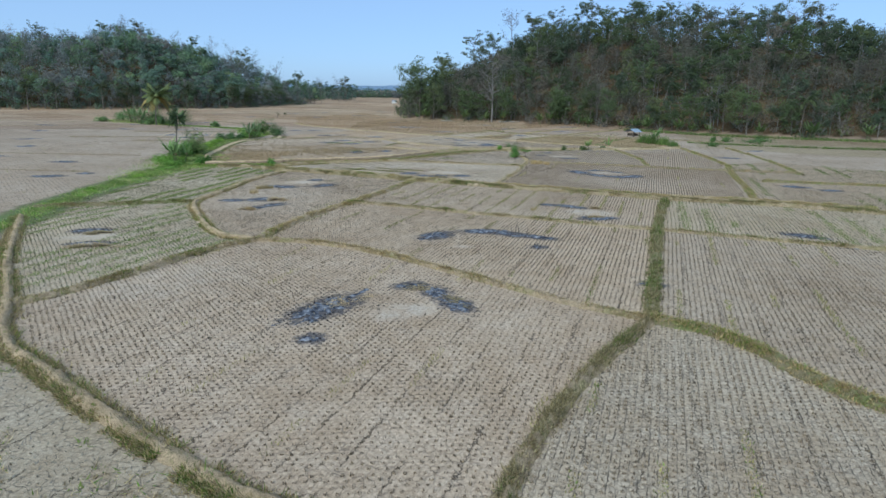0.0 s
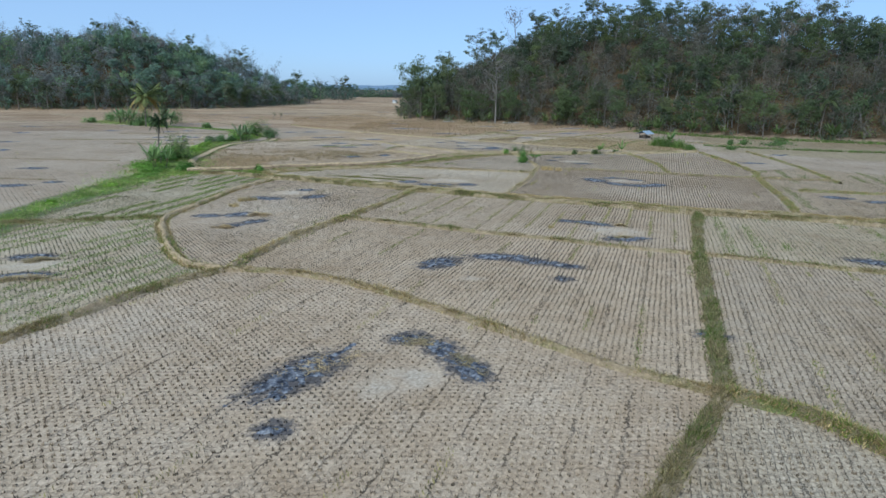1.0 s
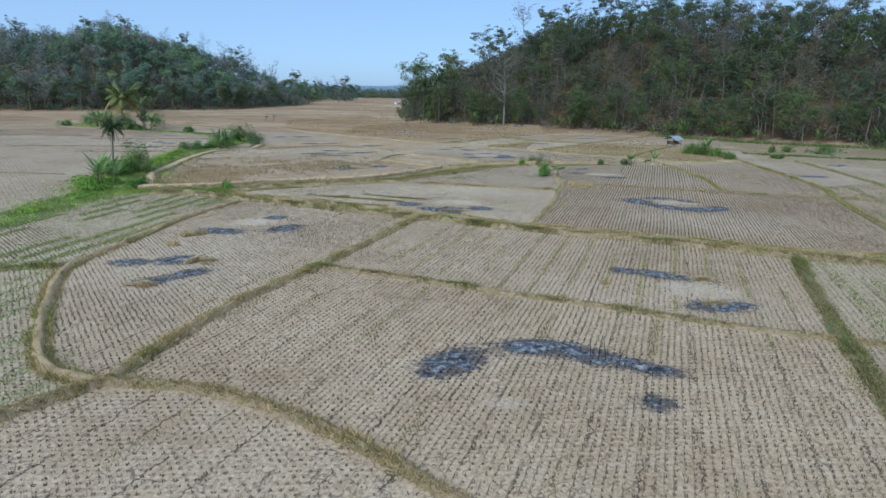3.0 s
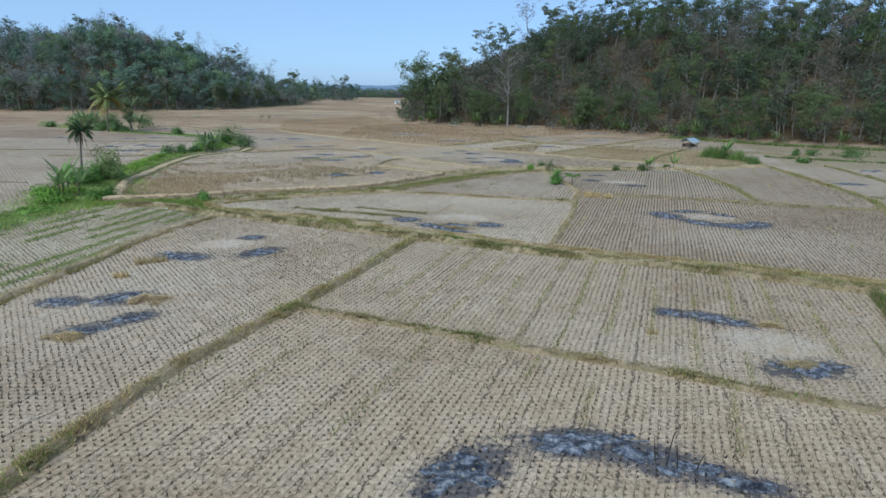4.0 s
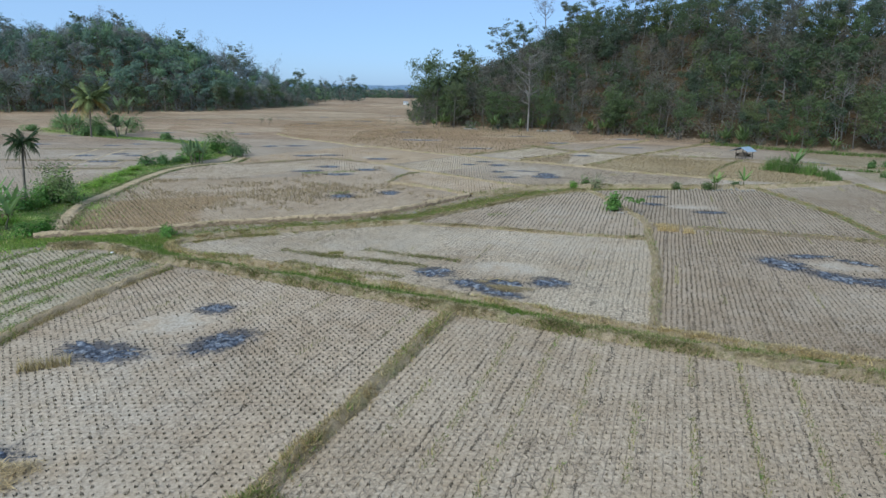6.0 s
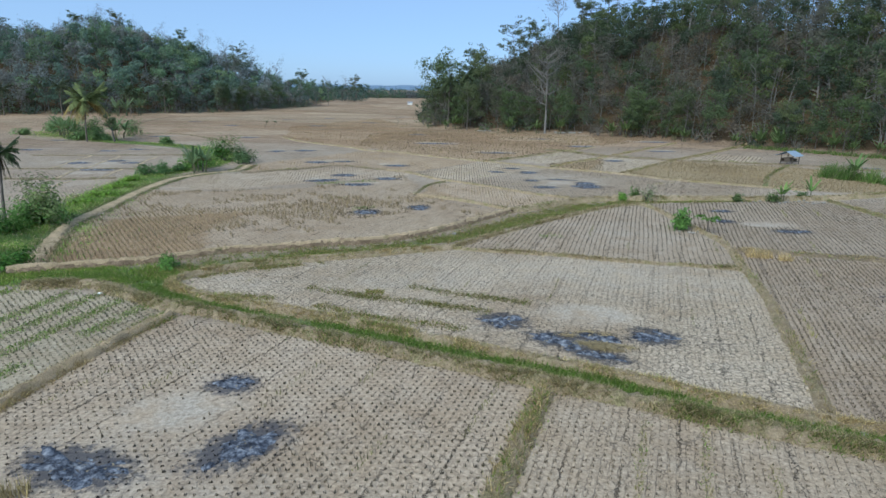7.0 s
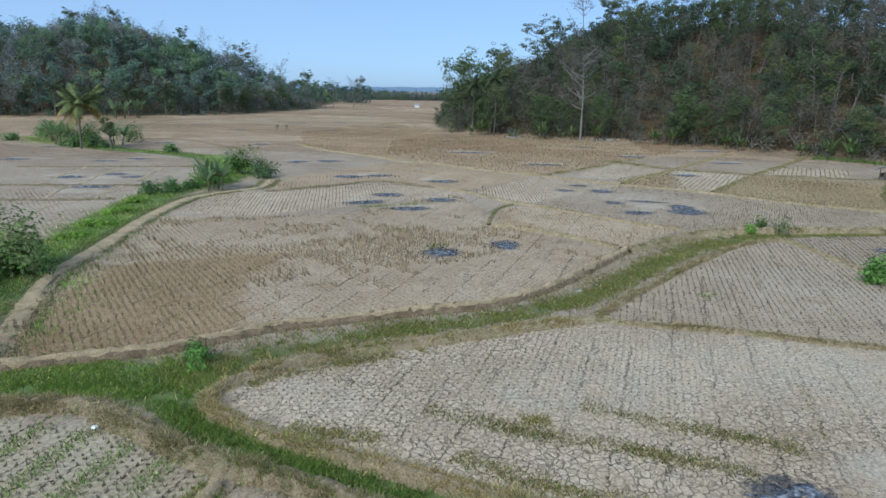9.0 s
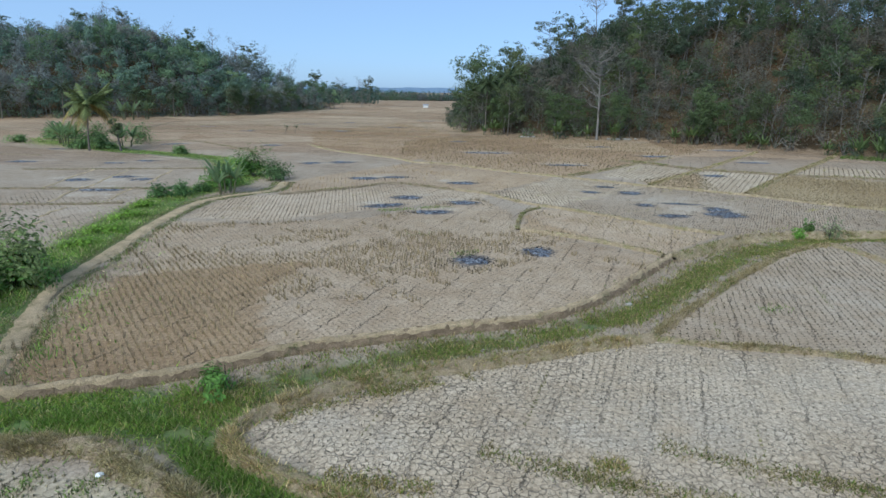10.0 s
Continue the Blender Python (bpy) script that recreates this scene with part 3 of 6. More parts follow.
P["r"] = ([(-33.4, 96), (-27, 95), (-20.5, 100), (-12.5, 105), (-10.6, 107.6), (-15, 110), (-20.3, 113), (-24.3, 109.1), (-30, 105.6), (-33, 104)], 50.0, 0.36, 0.34, 0.18, 0, (1.0, 0.98, 0.96))
P["v"] = ([(-29.4, 106.4), (-24.3, 110.1), (-20.3, 114), (-14, 110.2), (-11, 109), (-5.9, 116), (-3, 119.4), (-9.2, 124), (-16, 130), (-19.6, 130.6), (-26, 122), (-31, 113)], 50.0, 0.45, 0.42, 0.3, 3, (0.87, 0.81, 0.75))
P["w"] = ([(13.2, 109.9), (24.2, 123.6), (31.8, 120.8), (37, 118.6), (43, 113), (41, 104), (37, 98.8), (31, 98.8), (26, 100.4), (21.1, 103.5), (16.6, 106.2)], 30.0, 0.30, 0.28, 0.24, 4, (0.74, 0.70, 0.56))
P["x"] = ([(5.4, 117.8), (15.0, 127.3), (11.3, 112), (5.8, 115.1)], 30.0, 0.34, 0.32, 0.30, 4, (0.86, 0.78, 0.66))
P["y"] = ([(-15.3, 131.4), (-9, 125), (-2.4, 120.2), (4.6, 127.8), (10.1, 135), (24, 149), (31, 160), (6, 176), (-12, 180), (-24, 165), (-22, 137)], 40.0, 0.75, 0.7, 0.34, 4, (0.85, 0.755, 0.65))
P["z"] = ([(-20, 133), (-32, 146), (-38, 154), (-46, 185), (-30, 225), (-16, 186), (-14, 160)], 40.0, 1.0, 0.9, 0.34, 4, (0.88, 0.78, 0.67))
P["1"] = ([(9.8, 112.8), (13.0, 110.2), (23.6, 123.6), (16.1, 128.0)], 30.0, 0.5, 0.4, 0.2, 0, (1.0, 1.0, 1.0))
P["2"] = ([(2.2, 122.1), (9.9, 134.2), (15.5, 128.2), (6.4, 117.3)], 30.0, 0.5, 0.4, 0.2, 0, (1.0, 1.0, 1.0))
P["3"] = ([(32.5, 133.7), (39.6, 130.3), (33.7, 122.2), (25.4, 124.7)], 30.0, 0.5, 0.4, 0.24, 0, (1.0, 1.0, 1.0))
P["s"] = ([(14.4, 38.8), (19, 50), (26.5, 48.3), (34, 45.2), (34, 31.3), (17.1, 37.8)], 19.0, 0.27, 0.26, 0.15, 1, (0.88, 0.88, 0.84))
P["t"] = ([(26.6, 50.4), (29.2, 56), (33.7, 69.5), (36.5, 77.3), (44, 80), (58, 70), (56, 42), (35, 47.4)], 19.0, 0.3, 0.28, 0.15, 1, (0.80, 0.765, 0.735))
P["u"] = ([(-33, 38), (-32.4, 54), (-34.5, 62), (-36, 72), (-37.5, 87), (-39.5, 104), (-48, 108), (-62, 92), (-62, 50), (-50, 36)], -40.0, 0.34, 0.32, 0.09, 0, (0.84, 0.83, 0.84))

# burnt patches: x, y, half length, half width, turn
BURNT = [
    (-4.95, 23.3, 2.25, 0.85, 54), (-4.85, 20.05, 0.42, 0.34, 10), (-1.55, 26.4, 0.75, 0.42, 12), (-0.4, 25.5, 0.75, 0.5, -55), (0.55, 23.9, 1.15, 0.5, -58),
    (-0.45, 36.3, 1.5, 0.72, 42), (2.6, 37.6, 1.6, 0.6, -4), (4.5, 36.9, 1.5, 0.55, -24), (6.3, 36.0, 0.9, 0.32, -14), (5.6, 33.8, 0.42, 0.32, 0),
]
BURNT += [
    (-15.3, 54.5, 1.7, 0.62, -14), (-11.5, 55.6, 1.45, 0.66, 52), (-13.0, 58.9, 0.72, 0.45, 0), (-15.0, 47.9, 1.25, 0.75, 15), (-13.4, 45.7, 0.9, 0.45, 38), (-14.7, 44.3, 0.95, 0.5, 30), (-17.3, 47.3, 1.1, 0.5, 0),
    (-3.9, 64.7, 0.95, 0.72, -25), (-2.0, 62.8, 1.2, 0.5, -35), (1.8, 63.4, 0.8, 0.7, -20), (-0.7, 61.6, 1.1, 0.36, -25), (-0.5, 63.2, 0.9, 0.35, -20),
]
BURNT += [
    (15.3, 67.5, 1.5, 1.0, -62), (17.0, 65.2, 1.6, 0.75, -40), (19.4, 64.3, 1.9, 0.8, 0), (21.1, 65.0, 0.7, 0.8, 0), (17.5, 69.2, 1.3, 0.32, 5), (19.7, 68.1, 0.9, 0.26, -42),
    (9.9, 46.7, 1.7, 0.42, -26), (8.4, 47.3, 0.6, 0.4, -10), (11.2, 42.2, 1.6, 0.55, 10), (13.7, 85.0, 0.8, 0.5, -10), (17.2, 82.0, 1.3, 0.45, 0), (15.2, 88.8, 0.9, 0.3, 0),
]
BURNT += [
    (-12.8, 86.2, 0.95, 1.0, 0), (-8.9, 88.2, 0.8, 0.9, 0), (-15.6, 99.3, 1.7, 0.7, 0), (-19.6, 101.7, 1.7, 0.7, 20), (-13.2, 103.5, 1.1, 0.9, 0), (-18.1, 105.5, 1.2, 0.9, 0),
    (0.7, 113.3, 0.9, 0.5, 0), (-1.3, 110.0, 0.8, 0.5, 0), (2.3, 109.9, 1.0, 0.9, 0), (1.9, 103.9, 0.7, 0.6, 0), (5.0, 104.7, 1.7, 0.25, -12), (7.2, 102.3, 0.9, 1.0, 0), (7.0, 100.3, 1.4, 1.2, 0), (2.7, 99.4, 1.1, 0.6, 0),
]
BURNT += [
    (-13.3, 114.4, 1.6, 0.7, 0), (15.4, 122.9, 1.5, 0.9, 0), (14.9, 143.4, 2.4, 0.9, 0), (-0.1, 131.1, 2.4, 0.7, 0), (-10.1, 145.0, 3.2, 0.8, 0), (26.4, 137.0, 2.2, 0.8, 0), (30.8, 154.3, 3.0, 0.8, 0),
    (-32.4, 129.1, 1.3, 1.0, 0), (-28.7, 130.5, 1.7, 1.1, 0), (-23.6, 116.6, 1.6, 0.9, 0), (-20.5, 117.8, 1.3, 0.7, 0), (-40.3, 189.2, 2.5, 0.8, 0), (-44.8, 152.5, 2.2, 0.8, 0),
]
BURNT += [
    (-51.8, 112.4, 1.6, 1.0, 0), (-48.4, 115.0, 1.5, 0.6, 0), (-45.8, 113.5, 0.9, 1.0, 0), (-46.1, 106.9, 2.1, 0.9, 0), (-55.9, 126.0, 1.5, 0.6, 0), (-53.2, 128.8, 1.4, 0.8, 0), (-67.4, 126.3, 2.0, 0.8, 0), (-73.3, 141.6, 1.5, 0.6, 0), (-61.3, 152.4, 2.2, 0.8, 10),
    (-20.7, 33.1, 1.3, 0.42, 12), (-22.5, 36.3, 1.2, 0.45, 15), (-45.6, 70.4, 1.6, 0.7, 0), (-39.8, 58.9, 1.7, 0.7, 10), (-37.5, 61.3, 0.9, 0.5, 0),
]
BURNT += [
    (35.0, 58.7, 1.2, 0.7, -20), (37.4, 56.8, 1.2, 0.5, 0), (23.6, 37.6, 1.3, 0.55, -30), (24.6, 35.0, 0.8, 0.4, -40), (40.7, 85.2, 1.8, 0.7, 0), (10.1, 27.0, 0.6, 0.22, -20),
]
# trampled pale threshing floors: x, y, half sizes, turn
FLOORS = [(-1.6, 23.0, 1.6, 0.8, 30), (1.0, 33.6, 0.7, 0.4, 0), (-14.0, 57.2, 1.9, 1.2, 10), (-0.2, 65.6, 2.3, 1.2, 0), (18.6, 67.1, 1.9, 0.9, -18), (11.0, 44.2, 1.8, 1.5, -10), (-21.5, 34.6, 2.0, 0.9, 15), (16.4, 84, 2.0, 0.9, 0), (-45.8, 104.2, 2.8, 1.1, 0), (-48.7, 112.6, 2.2, 1.2, 0), (-55.1, 127.6, 2.0, 0.8, 0), (-30.7, 129.3, 1.5, 0.8, 0), (5.0, 102.4, 1.7, 1.0, 0)]
PALE = [(2.0, 71.0, 9.0, 3.5, -10), (-16.2, 69.0, 2.4, 1.0, -30), (-8, 69.5, 5, 2.5, 0), (18, 60, 8, 4, 0), (-14, 26, 5, 3, 40), (-14, 50, 5, 9, 0), (-21, 13, 10, 9, 0), (6, 81, 5, 5, 0), (30, 96, 9, 5, 0), (5, 106, 9, 4, 0)]

BROWN = [(-29, 72.6), (-30.2, 82.2), (-23.9, 84.8), (-21.2, 85.2), (-22.6, 81), (-21.6, 77.5), (-20.2, 74.3), (-23, 72.2), (-27, 71)]
BACK_STRIP = [(-33.3, 91.4), (-28.5, 93.9), (-23.6, 96.2), (-20.7, 99.6), (-14.9, 103.1)]
BROWN_STRIP = [(-30, 84), (-23.9, 85.4), (-18, 87), (-12, 89)]
TONES = [
    (BROWN, (0.74, 0.645, 0.535)), ([(9.8, 112.8), (13.0, 110.2), (23.6, 123.6), (16.1, 128.0)], (1.03, 1.03, 1.01)), ([(2.2, 122.1), (9.9, 134.2), (15.5, 128.2), (6.4, 117.3)], (1.03, 1.03, 1.01)),
    ([(-9.9, 107.6), (-5.6, 115.8), (-2.4, 119.3), (5.2, 114.1), (1.7, 110.3), (-5.4, 102.6)], (1.06, 1.06, 1.04)), ([(32.5, 133.7), (39.6, 130.3), (33.7, 122.2), (25.4, 124.7)], (1.02, 1.02, 1.0)),
    ([(-11.4, 108.4), (-15.3, 110.2), (-15.8, 123.6), (-9.2, 123.3), (-3.3, 119.2), (-5.9, 115.8)], (0.92, 0.85, 0.76)), ([(-9.3, 94), (-8.3, 100), (-7.8, 96), (-6.3, 94.3), (-5.0, 91.8), (-6.5, 92.2)], (0.84, 0.75, 0.63)),
    ([(43, 101), (60, 90), (110, 76), (122, 108), (72, 126), (52, 134)], (0.66, 0.66, 0.58)), ([(17, 143), (28, 146), (44, 140), (34, 152), (27, 158)], (1.05, 1.0, 0.94)),
]
RIGHT_FOOT = [(-18, 190), (-8, 183.5), (2, 178), (18, 171), (33, 161), (43, 149), (57, 134), (72, 126), (90, 120), (130, 108), (260, 88)]
LEFT_FOOT = [(-420, 190), (-157, 216), (-126, 229), (-108, 238), (-93, 254), (-86, 290), (-76, 343), (-76, 430), (-88, 600), (-300, 640), (-420, 500)]
RIGHT_TOP = [0, 5, 9, 14, 22, 27, 23, 13, 8, 6]  # crest heights of the near hill, west to east
LEFT_TOP = [17, 20, 20.5, 25, 20, 16.5, 15, 10.5, 7, 4]  # crest heights of the far hill, west to east


def ellipse(x, y, cx, cy, a, b, turn):
    t = radians(turn)
    dx, dy = x - cx, y - cy
    return np.hypot((dx * math.cos(t) + dy * math.sin(t)) / a, (-dx * math.sin(t) + dy * math.cos(t)) / b)


def right_depth(x, y):
    """Metres behind the foot of the wooded hill beyond the fields."""
    f = np.array(RIGHT_FOOT)
    d = line_distance(x, y, f)
    foot = np.interp(x, f[:, 0], f[:, 1])
    side = (y > foot) & (x > -18)
    west = (x <= -18 + 0.0)
    return np.where(side & ~west, np.minimum(d, np.hypot(x + 18, 0) + 0.0 * y), -d)


def left_depth(x, y):
    d = line_distance(x, y, LEFT_FOOT, True)
    return np.where(inside(x, y, LEFT_FOOT), d, -d)


def hill_height(x, y):
    top = np.interp(x, [-18, -10, 0, 12, 30, 55, 90, 130, 160, 260], RIGHT_TOP)
    dr = np.maximum(right_depth(x, y), 0)
    back = 1 - smooth01((y - 300) / 300)
    h = top * smooth01(dr / np.interp(x, [-18, 0, 20], [22, 34, 60])) * back
    # the far hill: a ridge about 335 m out, falling towards the valley
    dl = np.maximum(left_depth(x, y), 0)
    out = np.hypot(x, y)
    ridge = np.interp(x / np.maximum(y, 1.0), [-0.9, -0.66, -0.57, -0.52, -0.46, -0.40, -0.34, -0.28, -0.22, -0.17], LEFT_TOP)
    h = h + np.where(y > 120, ridge, 0) * np.exp(-((out - 335) / 85) ** 2) * smooth01(dl / 40)
    return h * (1 + 0.06 * wobble(x, y, 0.07, 1.0))


def ground_z(x, y):
    x, y = np.asarray(x, float), np.asarray(y, float)
    z = 0.025 * wobble(x, y, 0.5, 3.0) + 0.012 * wobble(x, y, 2.1, 1.0)
    for line, depth, w in ((DITCH_A, 0.12, 1.0), (DITCH_B, 0.12, 1.2)):
        z = z - depth * (1 - smooth01(line_distance(x, y, line) / w))
    return z + hill_height(x, y)


def axis(core, outer, step):
    lo, hi = core
    mid = np.arange(lo, hi + 1e-6, step)
    up, down = [hi], [lo]
    s = step
    while up[-1] < outer[1]:
        s = min(s * 1.22, 180)
        up.append(up[-1] + s)
    s = step
    while down[-1] > outer[0]:
        s = min(s * 1.22, 180)
        down.append(down[-1] - s)
    return np.r_[down[:0:-1], mid, up[1:]]


def build_ground():
    xs = np.r_[axis((-45, 45), (-2600, 2600), 0.5)]
    ys = np.r_[axis((6, 118), (-400, 4200), 0.5)]
    # keep the hills smooth: no step over 8 m between 118 m and 420 m
    far = np.r_[np.arange(118, 190, 1.6)[1:], np.arange(193, 420, 7.0)]
    ys = np.unique(np.r_[ys[(ys <= 118) | (ys > 424)], far])
    side = np.r_[np.arange(45, 96, 1.8)[1:], np.arange(100, 270, 7.0)]
    xs = np.unique(np.r_[xs[(xs >= -45) & (xs <= 45)], side, -side, xs[(xs < -272) | (xs > 272)]])
    X, Y = np.meshgrid(xs, ys, indexing="ij")
    Z = ground_z(X, Y)
    nx, ny = X.shape
    i = (np.arange(nx - 1)[:, None] * ny + np.arange(ny - 1)[None, :]).ravel()
    F = np.stack([i, i + ny, i + ny + 1, i + 1], 1)
    x, y = X.ravel(), Y.ravel()
    masks = np.zeros((x.size, 3))
    for cx, cy, a, b, t in BURNT:
        e = ellipse(x, y, cx, cy, a + 0.35, b + 0.35, t)
        masks[:, 0] = np.maximum(masks[:, 0], 0.95 * np.clip(1.45 - e, 0, 1))
    for line, w, v in ((DITCH_A, 0.95, 0.85), (DITCH_B, 1.3, 0.5), (VERGE, 2.6, 0.95), (GREEN_CORNER, 1.7, 0.95)):
        masks[:, 1] = np.maximum(masks[:, 1], v * (1 - smooth01(line_distance(x, y, line) / w / 1.4)))
    for k, (cx, cy, a, b, t) in enumerate(FLOORS + [(r[0] + 1.2 * math.sin(r[0]), r[1] + 1.4, r[2] * 1.3, r[2] * 0.6, r[4]) for r in BURNT if r[1] > 95]):
        masks[:, 2] = np.maximum(masks[:, 2], 0.75 * (1 - smooth01((ellipse(x, y, cx, cy, a, b, t) - 0.6) / 0.7)))
    for cx, cy, a, b, t in PALE:
        masks[:, 2] = np.maximum(masks[:, 2], 0.45 * (1 - smooth01(ellipse(x, y, cx, cy, a, b, t) - 0.3)))
    tone = np.ones((x.size, 3)) * (0.785, 0.78, 0.795)
    far_brown = smooth01((y - 125) / 50)[:, None]
    patch = (0.5 + 0.5 * wobble(x, y, 0.045, 2.0))[:, None]
    tone = tone * (1 - far_brown) + far_brown * (np.array([[0.86, 0.80, 0.73]]) * (0.85 + 0.35 * patch))
    for outline, _, _, _, _, kind, tn in P.values():
        tone[inside(x, y, outline)] = tn
    for outline, tn in TONES:
        tone[inside(x, y, outline)] = tn
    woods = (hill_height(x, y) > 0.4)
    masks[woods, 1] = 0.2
    # leaf-litter brown, with the shade under the canopy darkened into the tone
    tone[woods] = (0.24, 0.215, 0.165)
    zone = np.zeros((x.size, 3))
    zone[:, 0] = smooth01((np.hypot(x, y - 40) - 85) / 30)
    for key, depth in (("j", 0.85), ("b", 0.45), ("c", 0.3), ("e", 0.2), ("g", 0.35)):
        zone[inside(x, y, P[key][0]), 1] = depth
    for key, depth in (("a", 0.22), ("b", 0.8), ("c", 0.85), ("d", 0.6), ("e", 0.6), ("f", 0.2), ("k", 0.65), ("s", 0.5), ("m", 0.5), ("n", 0.5), ("j", 0.25), ("g", 0.3), ("t", 0.4)):
        zone[inside(x, y, P[key][0]), 2] = depth
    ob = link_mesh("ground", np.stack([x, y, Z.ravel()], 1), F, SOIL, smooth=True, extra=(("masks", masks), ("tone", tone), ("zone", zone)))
    tagged(ob, "dry cracked grey-brown paddy soil stretching to the hills", "ground", kind="structure")


build_ground()


def sweep(name, line, half, high, mat, label, step=0.22, category="field bund", crest=0.35, rough=0.2, swell=0.28):
    """An uneven earth ridge along a line, its foot a little below the ground."""
    C = resample(line, step)
    d = np.gradient(C, axis=0)
    d /= np.linalg.norm(d, axis=1)[:, None] + 1e-9
    nrm = np.stack([d[:, 1], -d[:, 0]], 1)
    prof = np.array([-1.35, -1.0, -crest - 0.25, -crest * 0.4, crest * 0.5, crest + 0.2, 1.0, 1.35])
    lift = np.array([-0.25, 0.02, 0.78, 1.0, 0.97, 0.75, 0.02, -0.25])
    m = len(prof)
    V = np.zeros((len(C), m, 3))
    for k in range(m):
        w = half * (1 + 0.22 * wobble(C[:, 0] + k, C[:, 1], 0.9, 1.0 + k) + 0.12 * rng.normal(size=len(C)))
        V[:, k, :2] = C + nrm * (prof[k] * w)[:, None]
        h = high * lift[k] * (1 + swell * wobble(C[:, 0], C[:, 1] + k, 1.4, 2.0) + (rough * rng.normal(size=len(C)) if 1 < k < 6 else 0))
        V[:, k, 2] = ground_z(V[:, k, 0], V[:, k, 1]) * (1.0 if k in (0, m - 1) else 0.6) + h
    i = (np.arange(len(C) - 1)[:, None] * m + np.arange(m - 1)[None, :]).ravel()
    F = np.stack([i, i + m, i + m + 1, i + 1], 1)[:, ::-1]
    ob = link_mesh(name, V.reshape(-1, 3), F, mat, smooth=True)
    return tagged(ob, label, category, kind="structure")


def blades(centres, height, width, tints, lean=0.35, r=rng):
    """Grass blades: narrow, leaning, tapered to a point."""
    n = len(centres)
    t = r.uniform(0, 2 * np.pi, n)
    u = np.stack([np.cos(t), np.sin(t), np.zeros(n)], 1)
    h = (height * r.uniform(0.5, 1.3, n))[:, None]
    tilt = np.stack([*(r.normal(size=(2, n)) * lean), np.ones(n)], 1)
    top = centres + tilt * h
    w = (width * r.uniform(0.6, 1.3, n))[:, None]
    V = np.stack([centres - u * w, centres + u * w, top], 1).reshape(-1, 3)
    return V, np.arange(3 * n).reshape(-1, 3), np.repeat(tints, 3, 0)


DRY = np.array([[0.41, 0.35, 0.215], [0.35, 0.30, 0.18], [0.50, 0.435, 0.285], [0.30, 0.255, 0.15]])
GREEN = np.array([[0.165, 0.26, 0.062], [0.205, 0.285, 0.08], [0.14, 0.235, 0.055], [0.245, 0.285, 0.105]])


def grass_tints(n, green):
    pick = rng.random(n) < green
    c = np.where(np.asarray(pick)[:, None], GREEN[rng.integers(0, 4, n)], DRY[rng.integers(0, 4, n)])
    return c * rng.uniform(0.75, 1.2, (n, 1))


def along(line, half, per_metre, clump=0.5, seed=0.0, edge=0.5):
    C = resample(line, 0.1)
    n = int(len(C) * 0.1 * per_metre)
    i = rng.integers(0, len(C) - 1, n)
    d = np.gradient(C, axis=0)
    d /= np.linalg.norm(d, axis=1)[:, None] + 1e-9
    off = rng.normal(size=n) * half * edge
    q = C[i] + np.stack([d[i, 1], -d[i, 0]], 1) * off[:, None] + rng.normal(size=(n, 2)) * 0.05
    keep = rng.random(n) < 0.5 + clump * wobble(q[:, 0], q[:, 1], 1.3, seed) + clump * 0.6 * wobble(q[:, 0], q[:, 1], 4.1, seed + 1)
    return q[keep], off[keep]


for k, (line, half, high, grass, green) in BUNDS.items():
    sweep("field_bund", line, half, high, TRACK if k in ("left_curve", "near_left") else DARKBUND if k in ("right_cross", "west_a", "west_b", "west_c", "west_e", "plot_west", "plot_back") else (BUND if green < 0.5 else TURF), "low earth bund with dry grass between paddies")
    q, off = along(line, half * 0.9, grass * (14.0 if line[0][1] < 75 else 7.0), 0.5, len(k), 0.6)
    if k in ("near_left", "left_curve"):  # trodden bare on top, tufts along both feet
        C = resample(line, 0.1)
        d = np.gradient(C, axis=0)
        d /= np.linalg.norm(d, axis=1)[:, None] + 1e-9
        i = rng.integers(0, len(C), len(q))
        off = np.where(rng.random(len(q)) < (0.25 if k == "near_left" else 0.6), -1, 1) * half * (1.15 + 0.35 * rng.normal(size=len(q)))
        q = C[i] + np.stack([d[i, 1], -d[i, 0]], 1) * off[:, None]
        keep = wobble(q[:, 0], q[:, 1], 1.1, 4.0) + 0.6 * wobble(q[:, 0], q[:, 1], 3.0, 1.0) > -0.6
        q, off = q[keep], off[keep]
    z = ground_z(q[:, 0], q[:, 1]) * 0.7 + high * np.clip(1 - (np.abs(off) / half) ** 2, 0, 1) * 0.9
    g = np.clip(0.5 * green - 0.04 + 0.36 * wobble(q[:, 0], q[:, 1], 0.55, len(k) * 1.0), 0, 1)
    V, F, T = blades(np.stack([q[:, 0], q[:, 1], z - 0.02], 1), (0.13 + 0.07 * g) * (1 + 0.6 * np.clip(wobble(q[:, 0], q[:, 1], 2.2, 6.0), -0.5, 1)), 0.019, grass_tints(len(q), g) * np.array([1.04, 1.0, 0.9]) * (1.2 if "channel" in k else 1.0) , 0.75)
    tagged(link_mesh("bund_grass", V, F, BLADE, T), "dry yellow and green grass tufts on the bund", "grass", kind="stuff")

sweep("bank", BANKLINE, 0.27, 0.30, BANK, "bare earth bank edging the raised stubble field", category="earth bank", crest=0.35, rough=0.16, step=0.17, swell=0.1)
sweep("bank_crest", BANKLINE, 0.17, 0.37, TRACK, "pale trodden top of the earth bank", category="earth bank", crest=0.6, rough=0.09, step=0.22, swell=0.08)
sweep("track", TRACK_LINE, 0.42, 0.06, TRACK, "bare sandy footpath along the green verge", category="footpath", crest=0.6)


